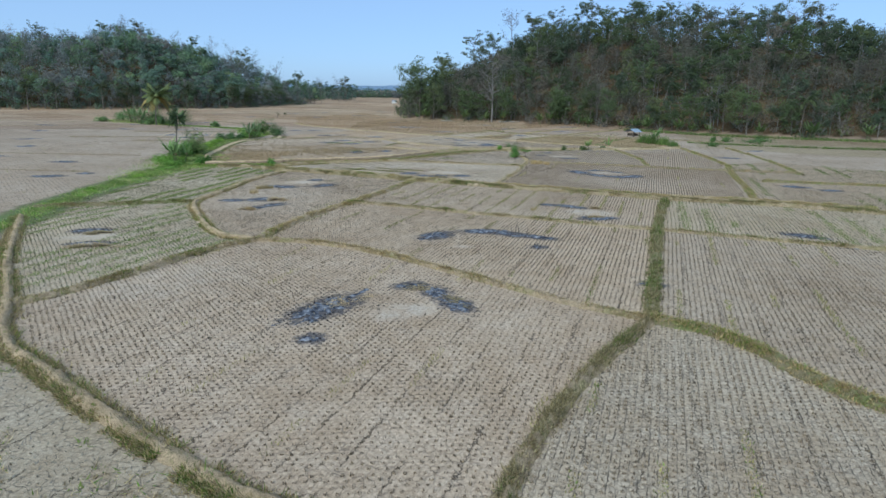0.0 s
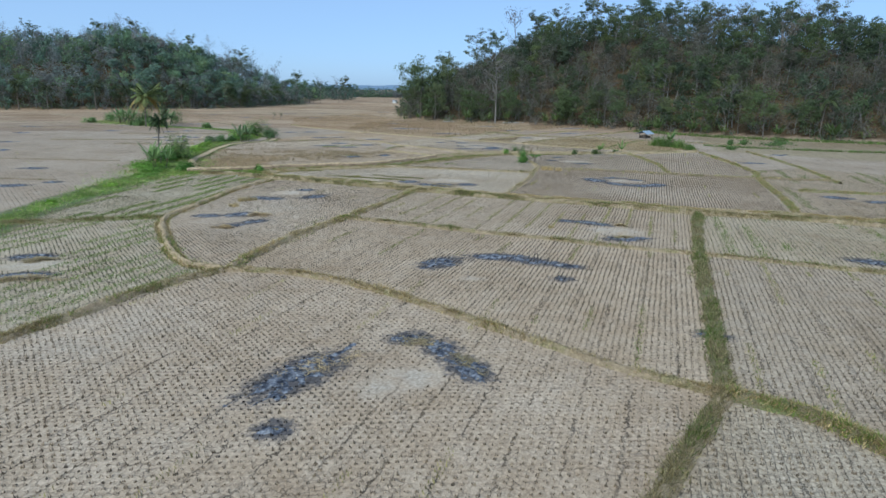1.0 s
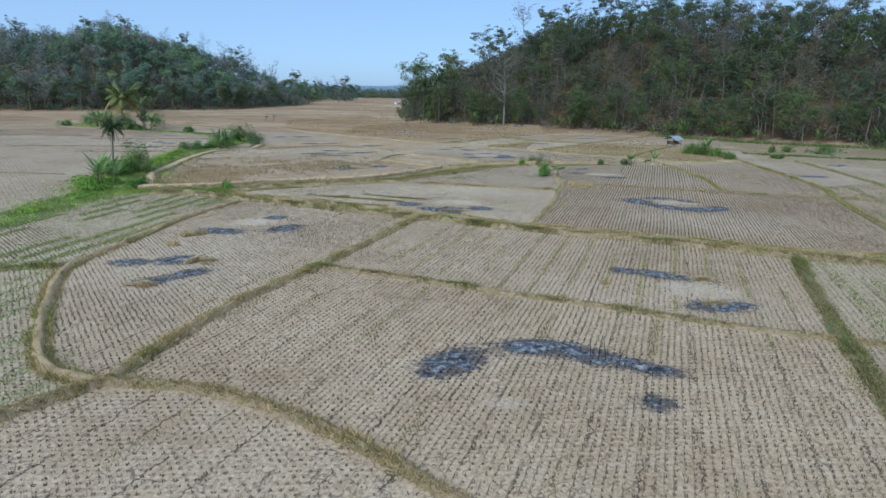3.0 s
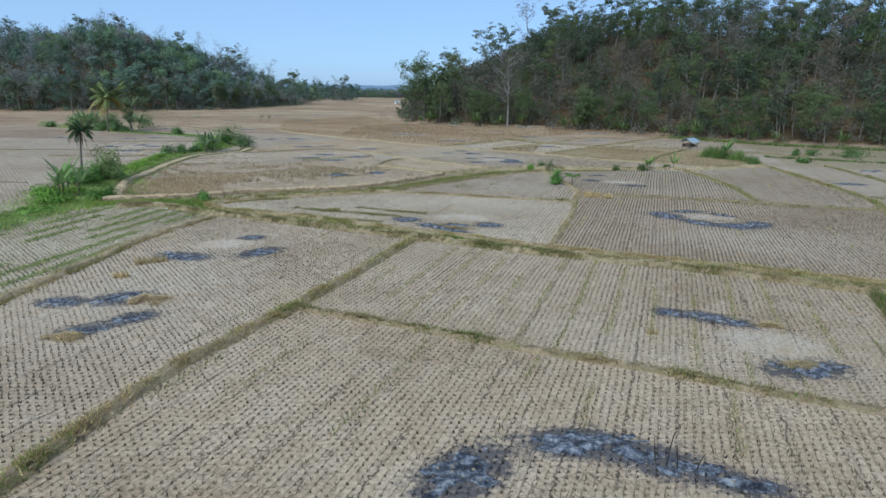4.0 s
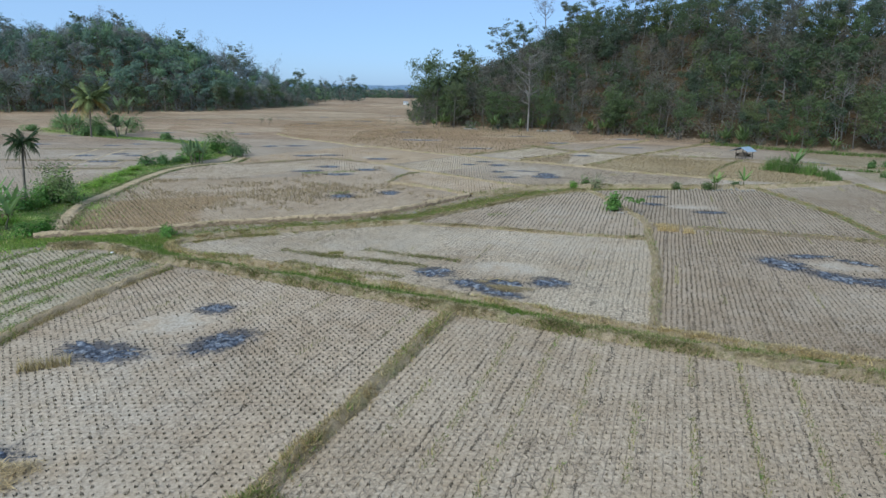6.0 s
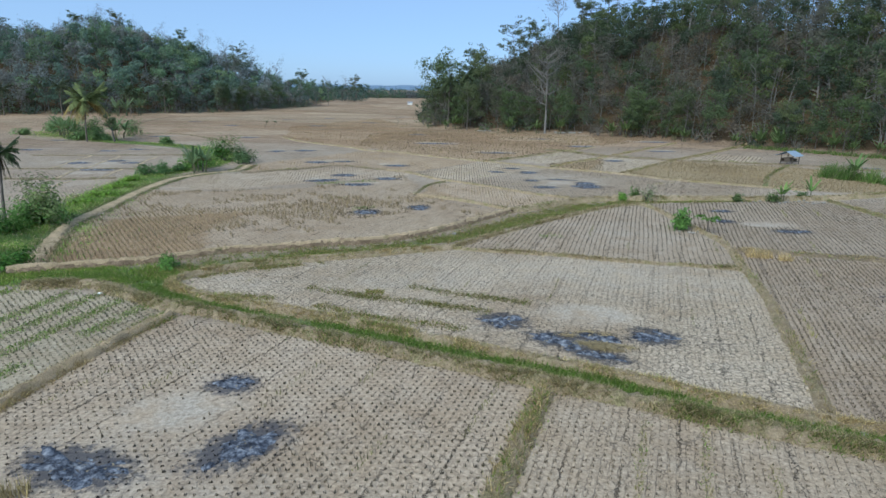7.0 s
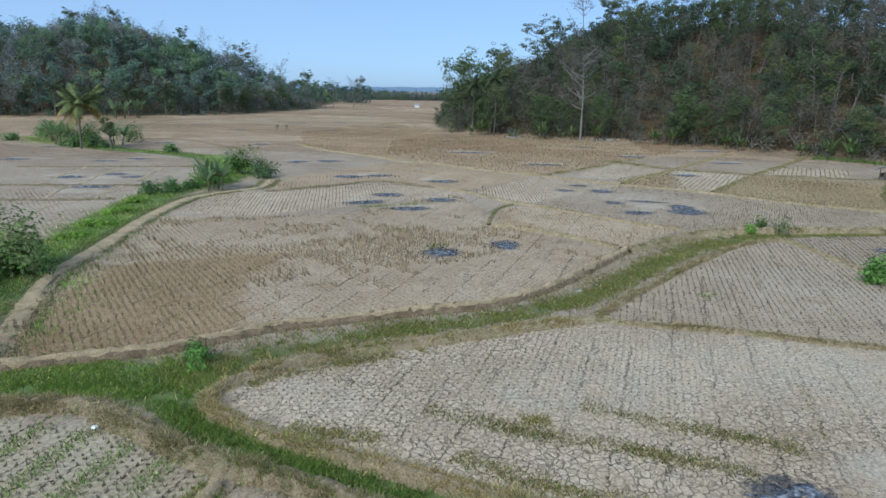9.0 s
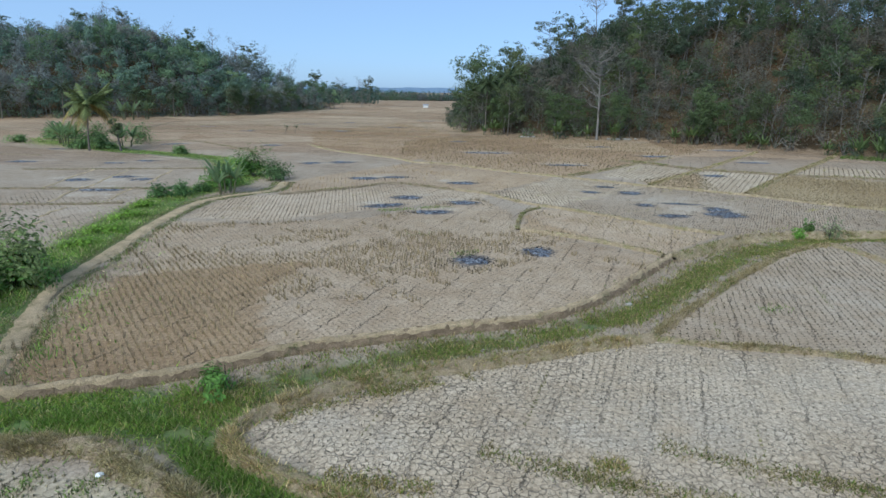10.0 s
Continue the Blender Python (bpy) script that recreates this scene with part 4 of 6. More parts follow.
def turf(name, line, half, per_metre, high, green, label, width=0.02, hue=(1, 1, 1)):
    q, off = along(line, half, per_metre, 0.45, 2.0, 0.55)
    z = ground_z(q[:, 0], q[:, 1])
    V, F, T = blades(np.stack([q[:, 0], q[:, 1], z - 0.02], 1), high, width, grass_tints(len(q), np.full(len(q), green)) * hue, 0.65)
    tagged(link_mesh(name, V, F, BLADE, T), label, "grass", kind="stuff")


for side in (-0.8, 0.8):
    turf("path_grass", [(x + side, y) for x, y in TRACK_LINE], 0.3, 260, 0.14, 0.55, "ragged grass along the edge of the footpath")
turf("bank_grass", BANKLINE, 0.5, 320, 0.14, 0.35, "sparse dry grass hanging over the earth bank")
turf("ditch_grass", DITCH_A, 0.5, 1700, 0.21, 0.9, "fresh green grass growing in the irrigation ditch", 0.022, (0.92, 1.0, 0.82))
turf("ditch_grass", GREEN_CORNER, 1.5, 2600, 0.15, 0.9, "lush green grass at the corner of the channel", 0.022, (1.5, 1.45, 1.15))
turf("foot_grass", [(44, 146), (57, 132), (72, 124), (90, 118), (125, 107)], 1.6, 160, 0.5, 0.8, "rank green grass along the foot of the hill", 0.07, (0.8, 0.85, 0.9))
turf("foot_grass", [(45, 111), (58, 105), (75, 101), (100, 94)], 0.9, 150, 0.35, 0.8, "rank green grass along the edge of the fields", 0.06, (0.8, 0.85, 0.9))
turf("bank_weeds", DITCH_B, 1.5, 900, 0.13, 0.15, "withered brown grass on the banks of the ditch", 0.02, (1.0, 0.9, 0.8))
turf("ditch_grass", DITCH_B, 0.9, 1100, 0.16, 0.72, "fresh green grass growing in the irrigation ditch", 0.02, (1.3, 1.2, 1.0))


def verge_grass():
    C = resample(VERGE, 0.25)
    s = np.linspace(0, 1, len(VERGE))
    W = np.interp(np.linspace(0, 1, len(C)), s, VERGE_W)
    n = 86000
    near = 1 / (1 + C[:, 1] / 60)
    i = rng.choice(len(C), n, p=W * near / (W * near).sum())
    q = C[i] + rng.normal(size=(n, 2)) * (W[i] * 0.5)[:, None]
    q = q[line_distance(q[:, 0], q[:, 1], TRACK_LINE) > 0.8]
    n = len(q)
    tall = 0.22 + 0.16 * np.clip(wobble(q[:, 0], q[:, 1], 0.8, 4.0), -0.6, 1)
    V, F, T = blades(np.stack([q[:, 0], q[:, 1], ground_z(q[:, 0], q[:, 1]) - 0.02], 1), tall * 0.85, 0.032, grass_tints(n, np.full(n, 0.88)) * (1.35 + 0.4 * wobble(q[:, 0], q[:, 1], 1.1, 8.0))[:, None], 0.6)
    tagged(link_mesh("verge_grass", V, F, BLADE, T), "lush bright green grass and weeds on the verge", "grass", kind="stuff")


verge_grass()


# ---- rice stubble ----
STUB = {0: (0.165, 0.137, 0.102), 1: (0.23, 0.21, 0.145), 2: (0.29, 0.26, 0.21), 3: (0.43, 0.33, 0.205), 4: (0.25, 0.20, 0.12), 5: (0.25, 0.22, 0.175)}
LINES = [v[0] for v in BUNDS.values()]


def stubble(key):
    outline, turn, gap, step, high, kind, _ = P[key]
    o = np.array(outline)
    c = o.mean(0)
    t = radians(turn)
    ahead, across = np.array([math.sin(t), math.cos(t)]), np.array([math.cos(t), -math.sin(t)])
    reach = np.abs(o - c).max() * 1.5
    na, nb = int(reach / step), int(reach / gap)
    A, B = np.meshgrid(np.arange(-na, na), np.arange(-nb, nb), indexing="ij")
    A, B = A.ravel(), B.ravel()
    q = c + ahead * ((A + np.mod(B * 0.41, 1.0)) * step)[:, None] + across * (B * gap)[:, None]
    q += across * (0.035 * wobble(q[:, 0], q[:, 1], 0.6, 1.0))[:, None] + rng.normal(size=q.shape) * (0.12 if kind == 4 else 0.011)
    keep = inside(q[:, 0], q[:, 1], o) & (rng.random(len(q)) < 0.975)
    q = q[keep]
    lanes = B[keep]
    near = np.full(len(q), 9.0)
    for line in LINES + [BANKLINE]:
        a = np.array(line)
        if (a.min(0) < q.max(0) + 1).all() and (a.max(0) > q.min(0) - 1).all():
            near = np.minimum(near, line_distance(q[:, 0], q[:, 1], line))
    keep = near > 0.36
    q, lanes = q[keep], lanes[keep]
    burn = np.full(len(q), 9.0)
    for cx, cy, a, b, tt in BURNT:
        burn = np.minimum(burn, ellipse(q[:, 0], q[:, 1], cx, cy, a, b, tt))
    worn = np.full(len(q), 9.0)
    for cx, cy, a, b, tt in FLOORS:
        worn = np.minimum(worn, ellipse(q[:, 0], q[:, 1], cx, cy, a, b, tt))
    keep = (burn > rng.uniform(-0.7, 0.55, len(q))) & (worn > rng.uniform(0.5, 1.3, len(q)))
    q, burn, lanes = q[keep], burn[keep], lanes[keep]
    n = len(q)
    tall = 0.6 * high * (1 + 0.3 * wobble(q[:, 0], q[:, 1], 0.3, 5.0)) * rng.uniform(0.7, 1.25, n)
    tint = np.array(STUB[kind]) * rng.uniform(0.8, 1.2, (n, 1))
    if kind == 4:
        tint = tint * (1 + 0.25 * wobble(q[:, 0], q[:, 1], 0.35, 2.0))[:, None]
    if kind == 3:  # part cut low, part still standing tall and brown
        dense = inside(q[:, 0] + 1.3 * wobble(q[:, 0], q[:, 1], 0.7, 9.0), q[:, 1] + 0.8 * wobble(q[:, 0], q[:, 1], 0.9, 4.0), BROWN) if key == "o" else np.zeros(n, bool)
        strip = np.exp(-(np.minimum(line_distance(q[:, 0], q[:, 1], BROWN_STRIP) / 1.1, line_distance(q[:, 0], q[:, 1], BACK_STRIP) / 0.8)) ** 2)
        ragged = 0.9 * wobble(q[:, 0], q[:, 1], 0.8, 3.0) + 0.6 * wobble(q[:, 0], q[:, 1], 2.3, 5.0)
        standing = (wobble(q[:, 0], q[:, 1], 0.23, 1.0) + ragged + 1.3 * strip > 0.3) & (rng.random(n) < 0.8)
        standing |= dense & (ragged > -1.25)
        tall = np.where(standing, tall * rng.uniform(0.7, 1.25, n) * np.where(dense, 0.9, 1.45), 0.06)
        tint = np.where(standing[:, None], tint * np.where(dense, 1.0, 0.85)[:, None], np.array((0.29, 0.24, 0.185)) * rng.uniform(0.75, 1.25, (n, 1)))
    # weedy lanes along the rows
    along_row = q @ ahead
    if kind == 1:
        lane = (np.mod(lanes, 6) < 2) & (wobble(along_row, lanes // 6 * 3.1, 0.3, 2.0) > {"g": -0.35, "t": 0.3, "s": 0.05}.get(key, -0.15))
        lush = np.array((0.13, 0.165, 0.065) if key in "st" else (0.19, 0.225, 0.095))
    else:
        lane = (np.mod(lanes + 4, 7 if key == "e" else 9) == 0) & (wobble(along_row, lanes * 1.7, 0.5, 2.0) > {"e": -0.2, "d": 0.3, "a": 0.42, "b": 0.3, "c": 0.2}.get(key, 0.45))
        lush = np.array((0.25, 0.235, 0.11))
    if kind < 2 or kind == 5:
        tint = np.where(lane[:, None], lush * rng.uniform(0.75, 1.25, (n, 1)), tint)
        tall = np.where(lane, tall * (1.1 if kind == 1 else 1.6), tall)
    soot = np.clip((2.2 - burn + 0.5 * rng.normal(size=n)) * 1.3, 0, 1)[:, None]
    tall = tall * (1 - (0.65 if key == "o" else 0.3) * soot[:, 0])
    tint = tint * (1 - soot) + soot * np.array((0.022, 0.022, 0.026))
    per = 5 if key == "o" else (3 if key in "qrtuvpwxyz123" else 5 if key in "abf" else 4)
    rad = 0.06 if key == "o" else (0.05 if key in "abci" else 0.038)
    ang = rng.uniform(0, 2 * np.pi, (n, 1)) + np.arange(per) * 2 * np.pi / per
    base = np.repeat(np.c_[q, ground_z(q[:, 0], q[:, 1]) - 0.015], per, 0)
    offs = np.stack([np.cos(ang), np.sin(ang), np.zeros_like(ang)], -1).reshape(-1, 3) * (rad * rng.uniform(0.5, 1, n * per))[:, None]
    V, F, T = blades(base + offs * (1 + 1.6 * np.repeat(lane & (kind < 2), per))[:, None], np.repeat(tall, per), 0.028 if key in "abci" else 0.022 if key == "o" else 0.022 if key in "defj" else (0.075 if key in "yz" else 0.03), np.repeat(tint, per, 0), 1.3 if kind == 2 else 0.2)
    many = 34 if key == "h" else 16 if key == "g" else 9
    if kind == 1:  # a carpet of low weeds between the stubs of a lane
        w = np.repeat(q[lane], many, 0) + rng.normal(size=(many * int(lane.sum()), 2)) * (0.17 if key == "h" else 0.2)
        V2, F2, T2 = blades(np.c_[w, ground_z(w[:, 0], w[:, 1]) - 0.01], 0.075, 0.022, grass_tints(len(w), np.full(len(w), 0.75)) * (1.15 if key in "gh" else 0.9), 0.8)
        V, F, T = np.vstack([V, V2]), np.vstack([F, F2 + len(V)]), np.vstack([T, T2])
    if key in "ecdb":  # dry weeds and loosened clods along the wheel lanes
        w = np.repeat(q[lane], 9, 0) + rng.normal(size=(9 * int(lane.sum()), 2)) * 0.09
        V2, F2, T2 = blades(np.c_[w, ground_z(w[:, 0], w[:, 1]) - 0.01], 0.08, 0.022, grass_tints(len(w), np.full(len(w), 0.4)) * 0.75, 0.8)
        V, F, T = np.vstack([V, V2]), np.vstack([F, F2 + len(V)]), np.vstack([T, T2])
    ob = link_mesh("rice_stubble", V, F, STRAW, T)
    names = {0: "rows of short dark rice stubble in dry mud", 1: "rows of rice stubble with weedy green lanes", 2: "flattened pale rice stubble in dry mud", 3: "tall brown standing rice stubble in rows", 4: "brown rice stubble left standing in a far plot", 5: "low grey rice stubble in deeply cracked mud"}
    tagged(ob, names[kind], "rice stubble", kind="stuff")


for k in P:
    stubble(k)


def flattened_weeds():
    n = 60000
    q = np.stack([rng.uniform(-30, 2, n), rng.uniform(2, 36, n)], 1)
    q = q[inside(q[:, 0], q[:, 1], np.array(P["i"][0])) & (wobble(q[:, 0], q[:, 1], 0.9, 2.0) + 0.8 * wobble(q[:, 0], q[:, 1], 2.6, 5.0) > 0.05)]
    n = len(q)
    V, F, T = blades(np.c_[q, ground_z(q[:, 0], q[:, 1]) - 0.01], 0.10, 0.025, grass_tints(n, np.clip(0.4 + 0.5 * wobble(q[:, 0], q[:, 1], 0.7, 7.0), 0, 1)), 1.2)
    tagged(link_mesh("weed_patch", V, F, BLADE, T), "brown and green weeds among flattened rice straw", "weeds", kind="stuff")


flattened_weeds()
# dry weeds in strips across the pale paddy
for strip in ([(-12.8, 68.4), (-9.5, 67.1), (-6.8, 66.4), (-4.3, 65.6)], [(-8.1, 68.8), (-6.0, 68.0), (-3.9, 67.2), (-2.5, 66.7)], [(-12.0, 66.0), (-9.4, 64.8), (-7.4, 64.3), (-5.4, 63.8)], [(-16.6, 67.2), (-15.2, 66.9), (-14, 66.6)], [(-18.6, 69.7), (-16.6, 70.9), (-13, 72.6)], [(-10, 67.8), (-9.2, 67.9)]):
    turf("weed_strip", strip, 0.36, 700, 0.10, 0.3, "thin strip of dry yellow weeds in the paddy", 0.02, (0.9, 0.88, 0.68))
for strip in ([(-0.4, 79.3), (1.2, 79.3)], [(-19.8, 99.5), (-17, 100.6), (-14, 101.8)], [(-14, 87.2), (-12.3, 88)], [(-17, 92), (-15.4, 92)]):
    turf("weed_strip", strip, 0.5, 160, 0.16, 0.85, "patch of green weeds in the paddy")


# ---- burnt straw patches ----
def burnt_patch(cx, cy, a, b, turn, k):
    nr, na = 13, 46
    t = radians(turn)
    ang = np.arange(na) * 2 * np.pi / na
    edge = 1.12 + 0.24 * np.sin(2 * ang + k) * rng.uniform(0.4, 1) + 0.2 * np.sin(5 * ang + 2 * k) + 0.14 * np.sin(9 * ang + 3 * k) + 0.12 * rng.normal(size=na)
    s = np.linspace(0.02, 1.0, nr)
    R = s[:, None] * edge[None, :]
    lx, ly = R * np.cos(ang) * a, R * np.sin(ang) * b
    x = cx + lx * math.cos(t) - ly * math.sin(t)
    y = cy + lx * math.sin(t) + ly * math.cos(t)
    lump = 0.05 * (1 - s[:, None] ** 2) * (0.5 + 0.8 * rng.random(x.shape)) + 0.055 * wobble(x, y, 3.2, k) + 0.035 * wobble(x, y, 7.5, k + 3) - 0.035 * s[:, None] ** 2
    z = ground_z(x, y) + lump - 0.06 * s[:, None] ** 6
    i = np.arange(nr - 1)[:, None] * na
    j = np.arange(na)[None, :]
    F = np.stack([i + j, i + na + j, i + na + (j + 1) % na, i + (j + 1) % na], -1).reshape(-1, 4)
    ob = link_mesh("ash_patch", np.stack([x, y, z], -1).reshape(-1, 3), F, ASH, smooth=True)
    tagged(ob, "black and grey ash of burnt rice straw on soil", "ash patch", "burnt straw patches")


for k, row in enumerate(BURNT):
    burnt_patch(*row, k)


# ---- trees ----
def grow_tree(seed, h, spread, n_leaf, leaf, bare=0.0, trunk_share=0.45, lean=0.05, thick=0.018, flat=0.6, limbs=8, clump=(0.30, 0.19), twigs=None):
    """Trunk and limbs, and leaf clumps round the limb ends; returns two soups."""
    r = np.random.default_rng(seed)
    wood, crown = Soup(), Soup()
    top = np.array([r.normal() * lean * h, r.normal() * lean * h, h * 0.9])
    s = np.linspace(0, 1, 6)[:, None]
    path = s * top + np.sin(s * 3 + r.random()) * r.normal(size=3) * [0.02 * h, 0.02 * h, 0]
    wood.add(*tube(path, thick * h * (1 - 0.85 * s[:, 0]), 5))
    tips = [path[-1]]
    for _ in range(limbs):
        u = r.uniform(trunk_share, 0.95)
        p0 = np.array([np.interp(u, s[:, 0], path[:, k]) for k in range(3)])
        t = r.uniform(0, 2 * np.pi)
        ln = spread * h * r.uniform(0.6, 1.15) * (1.15 - 0.6 * (u - trunk_share))
        p2 = p0 + np.array([math.cos(t) * ln, math.sin(t) * ln, ln * r.uniform(0.35, 1.1)])
        p1 = (p0 + p2) / 2 + np.array([0, 0, -0.08 * ln])
        wood.add(*tube([p0, p1, p2], [thick * h * 0.42, thick * h * 0.28, thick * h * 0.06], 4))
        tips += [p2, p1 * 0.4 + p2 * 0.6]
        for _ in range(int(2 + 4 * bare) if twigs is None else twigs):
            q = p1 + (p2 - p1) * r.random()
            e = q + r.normal(size=3) * ln * 0.32 + [0, 0, ln * 0.25]
            wood.add(*tube([q, e], [thick * h * 0.12, thick * h * 0.03], 3))
            tips.append(e)
    tips = np.array(tips)
    n = max(8, int(n_leaf * (1 - bare)))
    away = r.normal(size=(n, 3))
    away /= np.linalg.norm(away, axis=1)[:, None] ** 0.7
    c = tips[r.integers(0, len(tips), n)] + away * spread * h * [clump[0], clump[0], clump[1]]
    V, F = leaves(c, leaf, r, flat, 1.5, away, True)
    crown.add(V, F)
    return wood, crown


def shrub(seed, n, leaf, wide, high):
    r = np.random.default_rng(seed)
    c = r.normal(size=(n, 3)) * [wide * 0.4, wide * 0.4, high * 0.25]
    c[:, 2] = np.abs(c[:, 2] + high * 0.4) * (1 - 0.25 * np.hypot(c[:, 0], c[:, 1]) / wide)
    w = Soup()
    for _ in range(4):
        w.add(*tube([(0, 0, 0), r.normal(size=3) * [wide * 0.25, wide * 0.25, 0.02] + [0, 0, high * 0.6]], [0.03, 0.012], 3))
    return w, Soup().add(*leaves(c, leaf, r, 0.5, 1.5, c * [1 / wide, 1 / wide, 0.6 / high], True))


LUSH = np.array([[0.088, 0.118, 0.066], [0.096, 0.134, 0.066], [0.080, 0.108, 0.070], [0.120, 0.150, 0.066], [0.076, 0.104, 0.066]])
DULL = np.array([[0.134, 0.124, 0.098], [0.152, 0.134, 0.106], [0.120, 0.124, 0.094], [0.140, 0.136, 0.112]])


def forest(name, protos, spots, scales, tints, label):
    """Many trees of a few kinds joined into one wood, all in triangles."""
    soup = Soup()
    kinds = rng.integers(0, len(protos), len(spots))
    turn = rng.uniform(0, 2 * np.pi, len(spots))
    for k, (wood, crown) in enumerate(protos):
        who = np.flatnonzero(kinds == k)
        if not len(who):
            continue
        for part_no, src in enumerate((crown, wood)):
            V, F, T, _ = src.arrays()
            if F.shape[1] == 4:
                F = np.vstack([F[:, :3], F[:, [0, 2, 3]]])
            c, s = np.cos(turn[who]), np.sin(turn[who])
            x = V[None, :, 0] * c[:, None] - V[None, :, 1] * s[:, None]
            y = V[None, :, 0] * s[:, None] + V[None, :, 1] * c[:, None]
            W = np.stack([x, y, np.broadcast_to(V[None, :, 2], x.shape)], -1) * scales[who][:, None, None] + spots[who][:, None, :]
            FF = F[None] + (np.arange(len(who)) * len(V))[:, None, None]
            soup.add(W.reshape(-1, 3), FF.reshape(-1, F.shape[1]), np.repeat(tints[who], len(V), 0), part_no)
    ob = soup.link(name, [WOODLEAF, GREY_BARK])
    return tagged(ob, label, "woodland", kind="stuff")


GREENS = [grow_tree(10 + i, 1.0, 0.30, 860, 0.034, 0.0, 0.12, limbs=7) for i in range(5)]
SPARSE = [grow_tree(20 + i, 1.0, 0.26, 860, 0.026, 0.40, 0.2, limbs=8, thick=0.009, clump=(0.36, 0.28), twigs=3) for i in range(4)]
SHRUBS = [shrub(30 + i, 110, 0.105, 1.0, 1.0) for i in range(4)]
FARTREES = [grow_tree(40 + i, 1.0, 0.31, 330, 0.052, 0.0, 0.1, limbs=5) for i in range(4)]
FARSPARSE = [grow_tree(50 + i, 1.0, 0.27, 420, 0.040, 0.30, 0.2, limbs=6, thick=0.008, clump=(0.36, 0.28), twigs=3) for i in range(3)]


def scatter(x0, x1, y0, y1, gap, test):
    nx, ny = int((x1 - x0) / gap), int((y1 - y0) / gap)
    X, Y = np.meshgrid(np.arange(nx), np.arange(ny), indexing="ij")
    q = np.stack([x0 + (X.ravel() + 0.5 * (Y.ravel() % 2)) * gap, y0 + Y.ravel() * gap], 1) + rng.normal(size=(nx * ny, 2)) * gap * 0.33
    q = q[test(q[:, 0], q[:, 1])]
    return np.c_[q, ground_z(q[:, 0], q[:, 1]) - 0.15]


def wood_tints(n, green):
    pick = rng.random(n) < green
    return 0.86 * np.where(pick[:, None], LUSH[rng.integers(0, len(LUSH), n)], DULL[rng.integers(0, len(DULL), n)]) * rng.uniform(1.0, 1.6, (n, 1))


def build_woods():
    q = scatter(-20, 190, 85, 330, 4.3, lambda x, y: (right_depth(x, y) > 2.5) & (right_depth(x, y) < 64) & (x < 0.78 * y + 14))
    deep = right_depth(q[:, 0], q[:, 1])
    q = q[(deep > 8) | (rng.random(len(q)) < 0.6)]
    dry = wobble(q[:, 0], q[:, 2] * 3 + q[:, 1], 0.06, 1.0) + 0.5 * rng.normal(size=len(q)) > 0.12
    a, b = q[~dry], q[dry]
    size = lambda q: 0.5 + 0.5 * smooth01(right_depth(q[:, 0], q[:, 1]) / 15)
    forest("hill_forest", GREENS, a, rng.uniform(5.5, 10.5, len(a)) * size(a), wood_tints(len(a), 0.9), "dark green broadleaf trees covering the hillside")
    forest("bare_forest", SPARSE, b, rng.uniform(6.5, 11.5, len(b)) * size(b), wood_tints(len(b), 0.2), "half-bare grey-brown dry-season trees on hillside")
    q = scatter(-20, 170, 85, 300, 2.8, lambda x, y: (right_depth(x, y) > 0.6) & (right_depth(x, y) < 62) & (x < 0.78 * y + 8))
    deep = right_depth(q[:, 0], q[:, 1])
    q = q[rng.random(len(q)) < 0.35 + 0.6 * smooth01((deep - 3) / 8)]
    forest("undergrowth", SHRUBS, q, rng.uniform(1.6, 4.0, len(q)), wood_tints(len(q), 0.6), "dry and green shrubs under the hillside trees")
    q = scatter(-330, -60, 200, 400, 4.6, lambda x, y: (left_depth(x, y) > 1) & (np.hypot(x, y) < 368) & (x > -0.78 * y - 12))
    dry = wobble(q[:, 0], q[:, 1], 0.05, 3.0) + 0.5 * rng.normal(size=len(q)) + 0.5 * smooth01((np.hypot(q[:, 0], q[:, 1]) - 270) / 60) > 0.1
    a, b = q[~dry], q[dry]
    # far-hill tints are lightened and blued: distance haze put into the leaf colour
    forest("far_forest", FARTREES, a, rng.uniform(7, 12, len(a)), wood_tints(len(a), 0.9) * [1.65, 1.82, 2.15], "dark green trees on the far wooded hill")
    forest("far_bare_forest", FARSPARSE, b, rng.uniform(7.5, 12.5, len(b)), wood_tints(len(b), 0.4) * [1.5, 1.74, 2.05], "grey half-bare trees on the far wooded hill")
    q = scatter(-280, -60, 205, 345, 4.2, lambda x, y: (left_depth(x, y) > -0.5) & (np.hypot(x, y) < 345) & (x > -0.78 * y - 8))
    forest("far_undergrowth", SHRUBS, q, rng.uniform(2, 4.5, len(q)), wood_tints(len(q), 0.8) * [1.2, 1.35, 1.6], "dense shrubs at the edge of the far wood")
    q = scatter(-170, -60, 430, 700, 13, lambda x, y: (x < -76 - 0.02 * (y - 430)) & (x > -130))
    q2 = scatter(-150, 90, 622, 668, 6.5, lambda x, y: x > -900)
    # valley-end trees carry haze blue in their tints too
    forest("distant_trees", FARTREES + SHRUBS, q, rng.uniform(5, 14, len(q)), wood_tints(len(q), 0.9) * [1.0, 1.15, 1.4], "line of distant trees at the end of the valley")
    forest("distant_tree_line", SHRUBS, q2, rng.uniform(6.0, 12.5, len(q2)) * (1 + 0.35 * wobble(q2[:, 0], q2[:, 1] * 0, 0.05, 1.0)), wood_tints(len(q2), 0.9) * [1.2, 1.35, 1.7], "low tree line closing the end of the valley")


build_woods()


